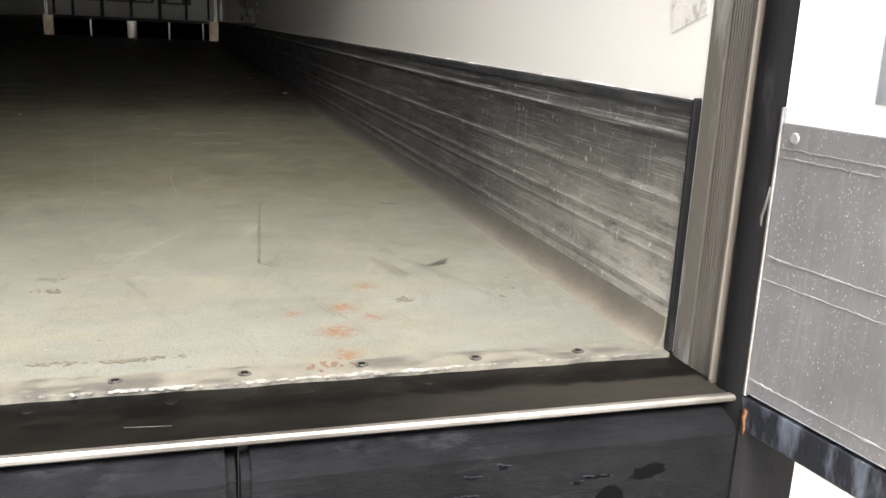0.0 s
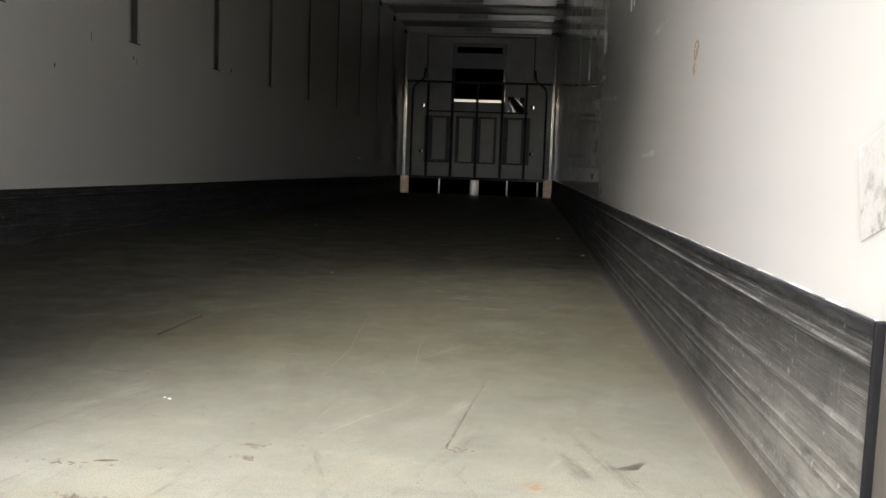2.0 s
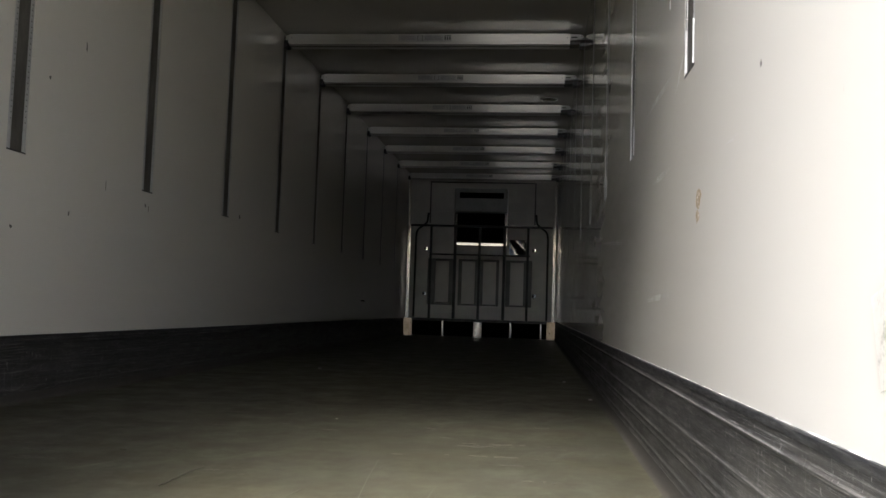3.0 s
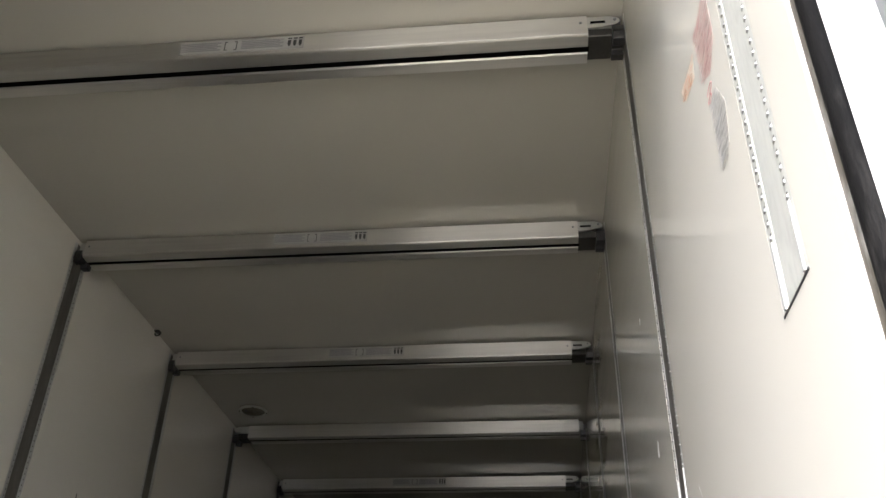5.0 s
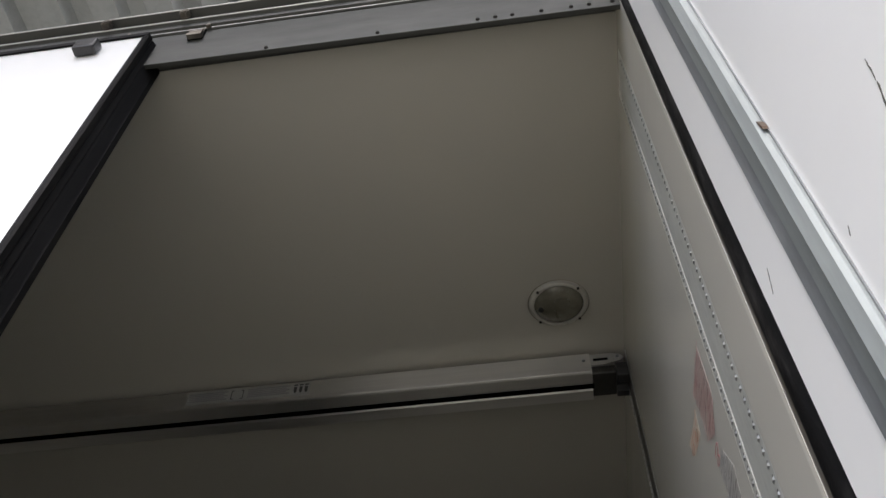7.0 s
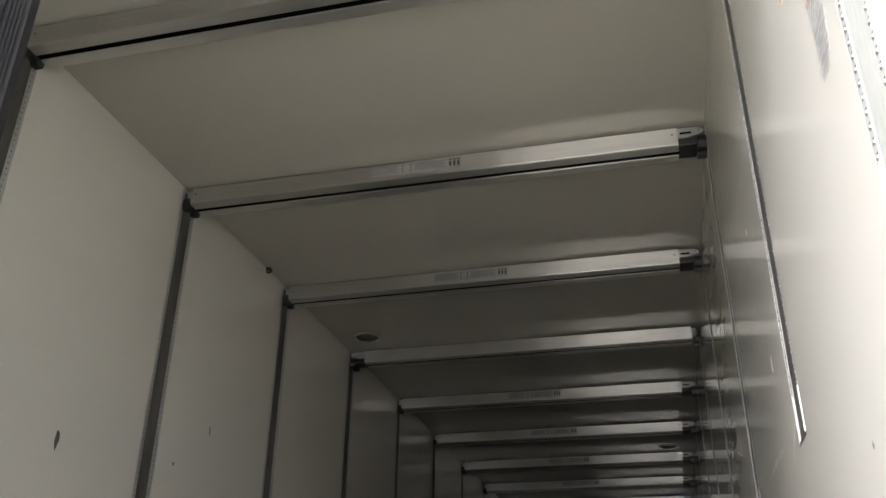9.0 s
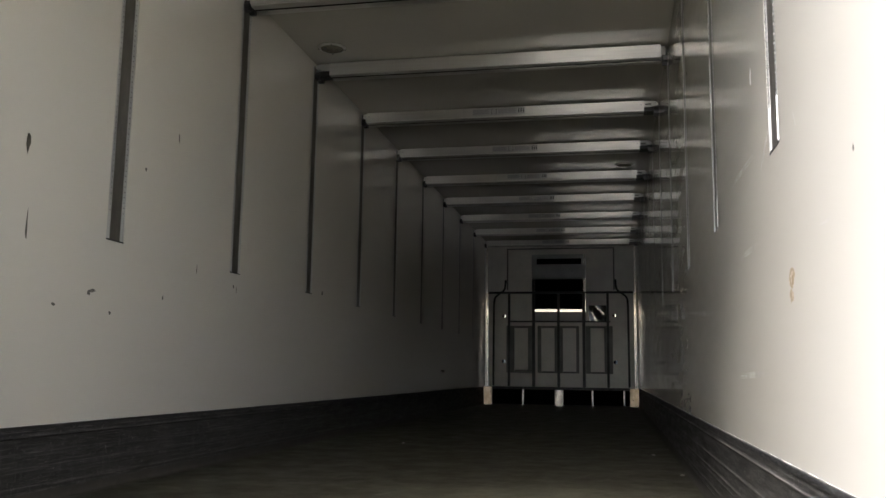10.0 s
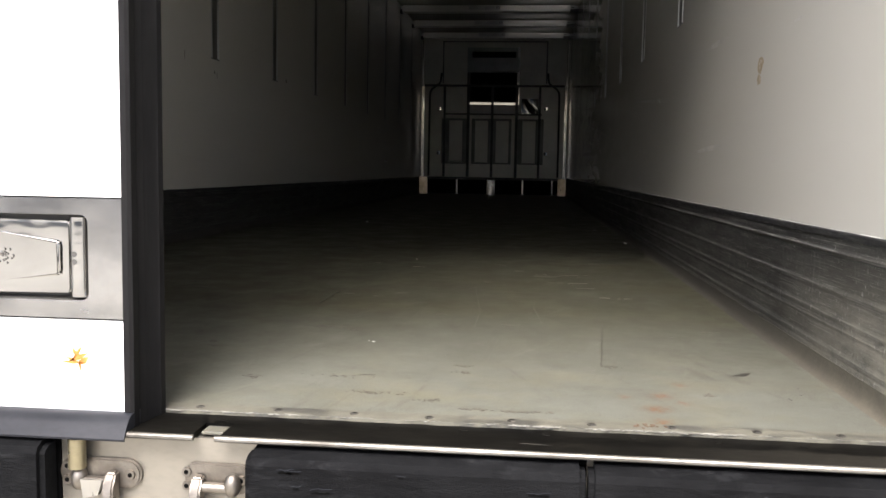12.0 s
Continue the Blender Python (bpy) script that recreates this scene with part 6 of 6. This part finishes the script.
def floor_mark(name, shapes, material, label):
    bm = bmesh.new()
    if material is MARKLIGHT:
        fine = []
        for cx, cy, rx, ry, turn in shapes:
            for _ in range(16):
                u, v = rng.gauss(0, 0.5) * rx, rng.gauss(0, 0.5) * ry
                fine.append((cx + u, cy + v, max(0.05 * rx, rng.uniform(0.0018, 0.0050)), max(0.05 * ry, rng.uniform(0.0012, 0.0034)), turn + rng.uniform(-0.5, 0.5)))
        shapes = fine
    for k, (cx, cy, rx, ry, turn) in enumerate(shapes):
        blob(bm, cx, cy, rx, ry, rng, 0.0004 + 0.00003 * (k % 20), turn, 9)
    part(name, bm, material, floor, label)

floor_mark("scuff", [(1.054, 0.508, 0.022, 0.009, 0.35), (1.066, 0.521, 0.016, 0.008, 0.6), (1.044, 0.503, 0.010, 0.006, 0.1), (1.074, 0.532, 0.008, 0.005, 0.6)], MARK, "dark chip in the resin")
for k in range(9):
    y = 0.56 + 0.055 * k
    floor_mark("scuff", [(0.779 + 0.045 * (y - 0.56) / 0.51, y, 0.0028, rng.uniform(0.008, 0.026), 0.0), (0.781 + 0.045 * (y - 0.56) / 0.51, y + 0.02, 0.0016, rng.uniform(0.006, 0.014), 0.0)], MARK, "dark broken line")
floor_mark("scuff", smudge(0.095, 0.888, 0.045, 0.010), MARK, "short dark scuff")
for x, y, rx, ry in ((0.535, 0.173, 0.026, 0.0075), (0.591, 0.168, 0.015, 0.0055), (0.632, 0.171, 0.028, 0.0085), (0.612, 0.169, 0.012, 0.004)):
    floor_mark("scuff", [(x, y, rx, ry, 0.0)], MARKLIGHT, "brown smudge of dirt")
floor_mark("scuff", [(-0.487, 1.53, 0.07, 0.02, 0.1)], MARKLIGHT, "brown worn smear")
floor_mark("scuff", [(0.26, 0.37, 0.05, 0.012, 0.1), (0.35, 0.255, 0.06, 0.010, 0.0), (0.455, 0.221, 0.03, 0.010, 0.0)], MARKLIGHT, "brown dirt specks")
floor_mark("scuff", [(0.73, 2.10, 0.10, 0.02, 0.05), (0.95, 2.6, 0.08, 0.02, 0.0), (-0.2, 2.3, 0.10, 0.02, 0.1)], MARKLIGHT, "faint brown drag mark")
floor_mark("scuff", [(rng.uniform(-0.9, 1.1), rng.uniform(0.2, 2.6), 0.02, 0.012, rng.uniform(0, 3)) for _ in range(40)], MARKLIGHT, "scattered dirt specks")
for line in ([(0.440, 1.75), (0.459, 1.495), (0.487, 1.20), (0.484, 0.955)], [(0.552, 0.80), (0.546, 0.72), (0.539, 0.571)], [(0.30, 0.95), (0.315, 1.20), (0.335, 1.32)], [(0.66, 1.05), (0.64, 1.3), (0.645, 1.42)]):
    bm = bmesh.new()
    prism(bm, [(x - 0.0005 - 0.0005 * (k % 2), y) for k, (x, y) in enumerate(line)] + [(x + 0.0006, y) for x, y in line[::-1]], "z", -0.0002, 0.0005)
    part("scratch", bm, PALESCRATCH, floor, "thin pale scratch in the resin")
floor_mark("scuff", smudge(0.828, 1.772, 0.050, 0.012, 14), MARK, "dark scuff")
for x, y, rx, ry in ((-0.565, 1.645, 0.065, 0.012), (-0.50, 1.53, 0.05, 0.010), (0.685, 2.08, 0.045, 0.010)):
    floor_mark("scuff", smudge(x, y, rx, ry, 14), MARK, "dark broken scuff")
floor_mark("scuff", [(0.80, 1.90, 0.13, 0.012, 0.05), (0.75, 2.14, 0.16, 0.014, 0.0)], MARKLIGHT, "faint drag mark")
floor_mark("scuff", [(-0.60, 1.74, 0.12, 0.02, 0.1), (-0.48, 1.51, 0.14, 0.022, 0.05), (-0.52, 1.62, 0.1, 0.012, -0.1)], MARKLIGHT, "brown worn patch")
floor_mark("scuff", [(0.307, 0.388, 0.018, 0.005, 0.2)], MARK, "short dark scuff")
for x, y in ((1.14, 0.42), (1.10, 0.33), (0.93, 0.62), (1.13, 0.37), (0.63, 1.2), (0.98, 0.9), (0.45, 0.6)):
    floor_mark("scuff", [(x, y, rng.uniform(0.004, 0.01), rng.uniform(0.002, 0.004), rng.uniform(0, 3))], MARK, "small dark speck")

bm = bmesh.new()
for cx, cy, rx, ry in ((0.798, 0.111, 0.010, 0.012), (0.812, 0.109, 0.006, 0.016), (0.826, 0.113, 0.011, 0.009), (0.842, 0.112, 0.006, 0.007)):
    for bx, by, ax, ay, turn in smudge(cx, cy, rx, ry, 6):
        blob(bm, bx, by, ax, ay, rng, 0.0031 + rng.uniform(0, 0.0003), turn, 9)
part("rust_stain", bm, STRIPRUST, strip, "brown rust stain on the strip")
bm = bmesh.new()
prism(bm, [(0.612, 0.0102), (0.630, 0.0088), (0.654, 0.0058), (0.631, 0.0076)], "z", -0.0032, -0.0026)
part("scratch", bm, NOSE, sill, "fine bright scratch in the plate")
bm = bmesh.new()
tube(bm, [(0.002, 1.243, 0.003), (0.006, 1.33, 0.0045), (0.003, 1.42, 0.004), (0.008, 1.511, 0.003)], 0.0017, 6)
tagged(part("twig", bm, MARKLIGHT, None), "thin dark twig lying on the floor", "twig")
def flake(x, y, s):
    bm = bmesh.new()
    prism(bm, [(x - s, y - 0.3 * s), (x + 0.2 * s, y - 0.7 * s), (x + s, y + 0.1 * s), (x + 0.3 * s, y + 0.6 * s), (x - 0.6 * s, y + 0.5 * s)], "z", 0.0, 0.35 * s)
    tagged(part("paint_flake", bm, CHIPWHITE, None), "small white paint flake on the floor", "litter", "paint flakes")
for x, y, s in ((0.262, 0.712, 0.0032), (0.25, 0.72, 0.0022), (1.082, 4.86, 0.010), (1.177, 3.77, 0.010), (0.12, 2.6, 0.004), (-0.6, 5.2, 0.010), (0.50, 0.095, 0.006)):
    flake(x, y, s)

def wall_mark(parent, x, side, shapes, material, label):
    bm = bmesh.new()
    for cy, cz, ry, rz in shapes:
        wall_blob(bm, x, side, cy, cz, ry, rz, rng)
    part("stain", bm, material, parent, label)

wall_mark(wall_left, -W, 1, [(2.373, 0.80, 0.030, 0.008), (2.35, 0.79, 0.013, 0.011)], WALLMARK, "black scuff")
wall_mark(wall_left, -W, 1, [(2.509, 0.719, 0.011, 0.009)], WALLMARK, "black knock")
wall_mark(wall_left, -W, 1, [(2.723, 1.387, 0.009, 0.010)], WALLMARK, "black knock")
wall_mark(wall_left, -W, 1, [(3.006, 1.612, 0.007, 0.028)], WALLMARK, "upright scratch")
wall_mark(wall_left, -W, 1, [(2.937, 0.821, 0.008, 0.014)], WALLMARK, "black speck")
wall_mark(wall_left, -W, 1, [(2.131, 0.727, 0.012, 0.008)], MARKLIGHT, "brown speck")
wall_mark(wall_left, -W, 1, [(1.945, 0.99, 0.006, 0.07)], MARKLIGHT, "faint rub")
wall_mark(wall_left, -W, 1, [(1.92, 1.30, 0.012, 0.04)], MARKLIGHT, "faint rub")
wall_mark(wall_left, -W, 1, [(3.70, 0.95, 0.01, 0.012), (3.74, 0.935, 0.004, 0.02)], WALLMARK, "black specks")
wall_mark(wall_left, -W, 1, [(3.259, 0.994, 0.004, 0.04)], MARKLIGHT, "faint rub")
wall_mark(wall_left, -W, 1, [(5.2, 1.05, 0.015, 0.02)], WALLMARK, "black speck")
wall_mark(wall_right, W, -1, [(1.175, 0.70, 0.034, 0.022), (1.185, 0.665, 0.020, 0.018)], YELLOWISH, "yellow stain")
wall_mark(wall_right, W, -1, [(1.693, 1.752, 0.012, 0.014)], CHIPWHITE, "white chip")
wall_mark(wall_right, W, -1, [(0.652, 0.853, 0.006, 0.007)], WALLMARK, "grey knock")
wall_mark(wall_right, W, -1, [(1.62, 1.31, 0.012, 0.03)], CHIPWHITE, "white chip")
def rub_mark(y0, z0, y1, z1, wide, count):
    """A smear of fine strokes side by side on the right wall."""
    bm = bmesh.new()
    for k in range(count):
        f0, f1 = rng.uniform(0.0, 0.35), rng.uniform(0.6, 1.0)
        off, d = rng.gauss(0, 0.45) * wide, rng.uniform(0.0007, 0.0018)
        ya, yb = y0 + (y1 - y0) * f0, y0 + (y1 - y0) * f1
        za, zb = z0 + (z1 - z0) * f0 + off, z0 + (z1 - z0) * f1 + off + rng.uniform(-0.2, 0.2) * wide
        prism(bm, [(ya, za), ((ya + yb) / 2, (za + zb) / 2 + d), (yb, zb), ((ya + yb) / 2, (za + zb) / 2 - d)], "x", W - 0.0001 - 0.00001 * k, W + 0.0005)
    part("rub_mark", bm, RUBMARK, wall_right, "pale rub mark")

for mark in ((2.08, 1.095, 1.52, 1.083, 0.012, 14), (4.20, 0.838, 2.41, 0.71, 0.012, 10), (2.13, 0.491, 1.47, 0.499, 0.008, 12), 
             (0.918, 0.770, 0.790, 0.764, 0.006, 6), (1.966, 0.841, 1.486, 0.832, 0.010, 7), (1.10, 1.053, 1.066, 1.006, 0.003, 5), (1.36, 1.10, 1.52, 1.02, 0.01, 5)):
    rub_mark(*mark)

bm = bmesh.new()
prism(bm, [(0.168, 0.372), (0.1, 0.394), (0.097, 0.50), (0.194, 0.469)], "x", W - 0.0012, W - 0.0001)
sticker = tagged(part("wall_sticker", bm, STICKER, None), "weathered grey-white sticker peeling off the wall", "sticker")

def hatch(corners, heading, material, label, count, width, wash=None):
    """Crayon strokes at one slant (degrees, in y and z) filling an outline on the right wall, corners as (y, z)."""
    bm = bmesh.new()
    uy, uz = math.cos(radians(heading)), math.sin(radians(heading))
    across = [y * -uz + z * uy for y, z in corners]
    lo_, hi_ = min(across), max(across)
    line = []
    for k in range(count):
        c = lo_ + (hi_ - lo_) * (k + rng.uniform(0.1, 0.9)) / count
        cuts = []
        for (ya, za), (yb, zb), ca, cb in zip(corners, corners[1:] + corners[:1], across, across[1:] + across[:1]):
            if (ca - c) * (cb - c) < 0:
                f = (c - ca) / (cb - ca)
                cuts.append((ya + (yb - ya) * f) * uy + (za + (zb - za) * f) * uz)
        if len(cuts) < 2:
            continue
        a, b = min(cuts), max(cuts)
        a, b = a + (b - a) * rng.uniform(-0.04, 0.14), b + (b - a) * rng.uniform(-0.14, 0.04)
        w = width * rng.uniform(0.5, 1.2)
        x = W - 0.0004 - 0.00002 * k
        if k % 2:
            a, b = b, a
        for n in range(6):
            d, h = a + (b - a) * n / 5, w * (0.3 if n in (0, 5) else rng.uniform(0.6, 1.0))
            wob = c + rng.uniform(-0.0008, 0.0008)
            line.append([bm.verts.new((x, d * uy - (wob + e) * uz, d * uz + (wob + e) * uy)) for e in (-h / 2, h / 2)])
    for p, q in zip(line, line[1:]):
        bm.faces.new((p[0], p[1], q[1], q[0]))
    scribble = tagged(part("crayon_scribble", bm, material, None), label, "scribble")
    if wash:
        bm = bmesh.new()
        my, mz = sum(c[0] for c in corners) / len(corners), sum(c[1] for c in corners) / len(corners)
        prism(bm, [(my + 0.9 * (y - my), mz + 0.9 * (z - mz)) for y, z in corners], "x", W - 0.0003, W + 0.0002)
        part("rubbed_colour", bm, wash, scribble, "pale rubbed-in crayon")


hatch([(0.346, 1.752), (0.496, 1.752), (0.489, 1.621), (0.422, 1.586), (0.35, 1.618)], 171, CRAYON_RED, "faded red crayon hatching on the white wall", 30, 0.0032, CRAYON_PINK)
hatch([(0.510, 1.732), (0.663, 1.763), (0.636, 1.711), (0.526, 1.681)], 14, CRAYON_ORANGE, "faint orange crayon scribble on the wall", 9, 0.0030, CRAYON_PEACH)
hatch([(0.400, 1.545), (0.467, 1.553), (0.469, 1.399), (0.385, 1.396), (0.36, 1.478)], 170, CRAYON_GREY, "grey crayon hatching on the white wall", 30, 0.0032, CRAYON_HAZE)
hatch([(0.401, 1.396), (0.463, 1.398), (0.463, 1.392), (0.401, 1.390)], 178, CRAYON_DARK, "short black crayon stroke on the wall", 3, 0.0022)
# loops of red and orange beside the hatching
for y, z, r, mat_ in ((0.444, 1.572, 0.013, CRAYON_RED), (0.452, 1.556, 0.010, CRAYON_RED), (0.630, 1.727, 0.012, CRAYON_ORANGE), (0.565, 1.708, 0.014, CRAYON_ORANGE)):
    bm = bmesh.new()
    tube(bm, [(W - 0.0002, y + 1.6 * r * math.cos(a / 10 * 6.3), z + 0.6 * r * math.sin(a / 10 * 6.3)) for a in range(9)], 0.0011, 5)
    tagged(part("crayon_scribble", bm, mat_, None), "small loop of crayon on the white wall", "scribble", "crayon loops")
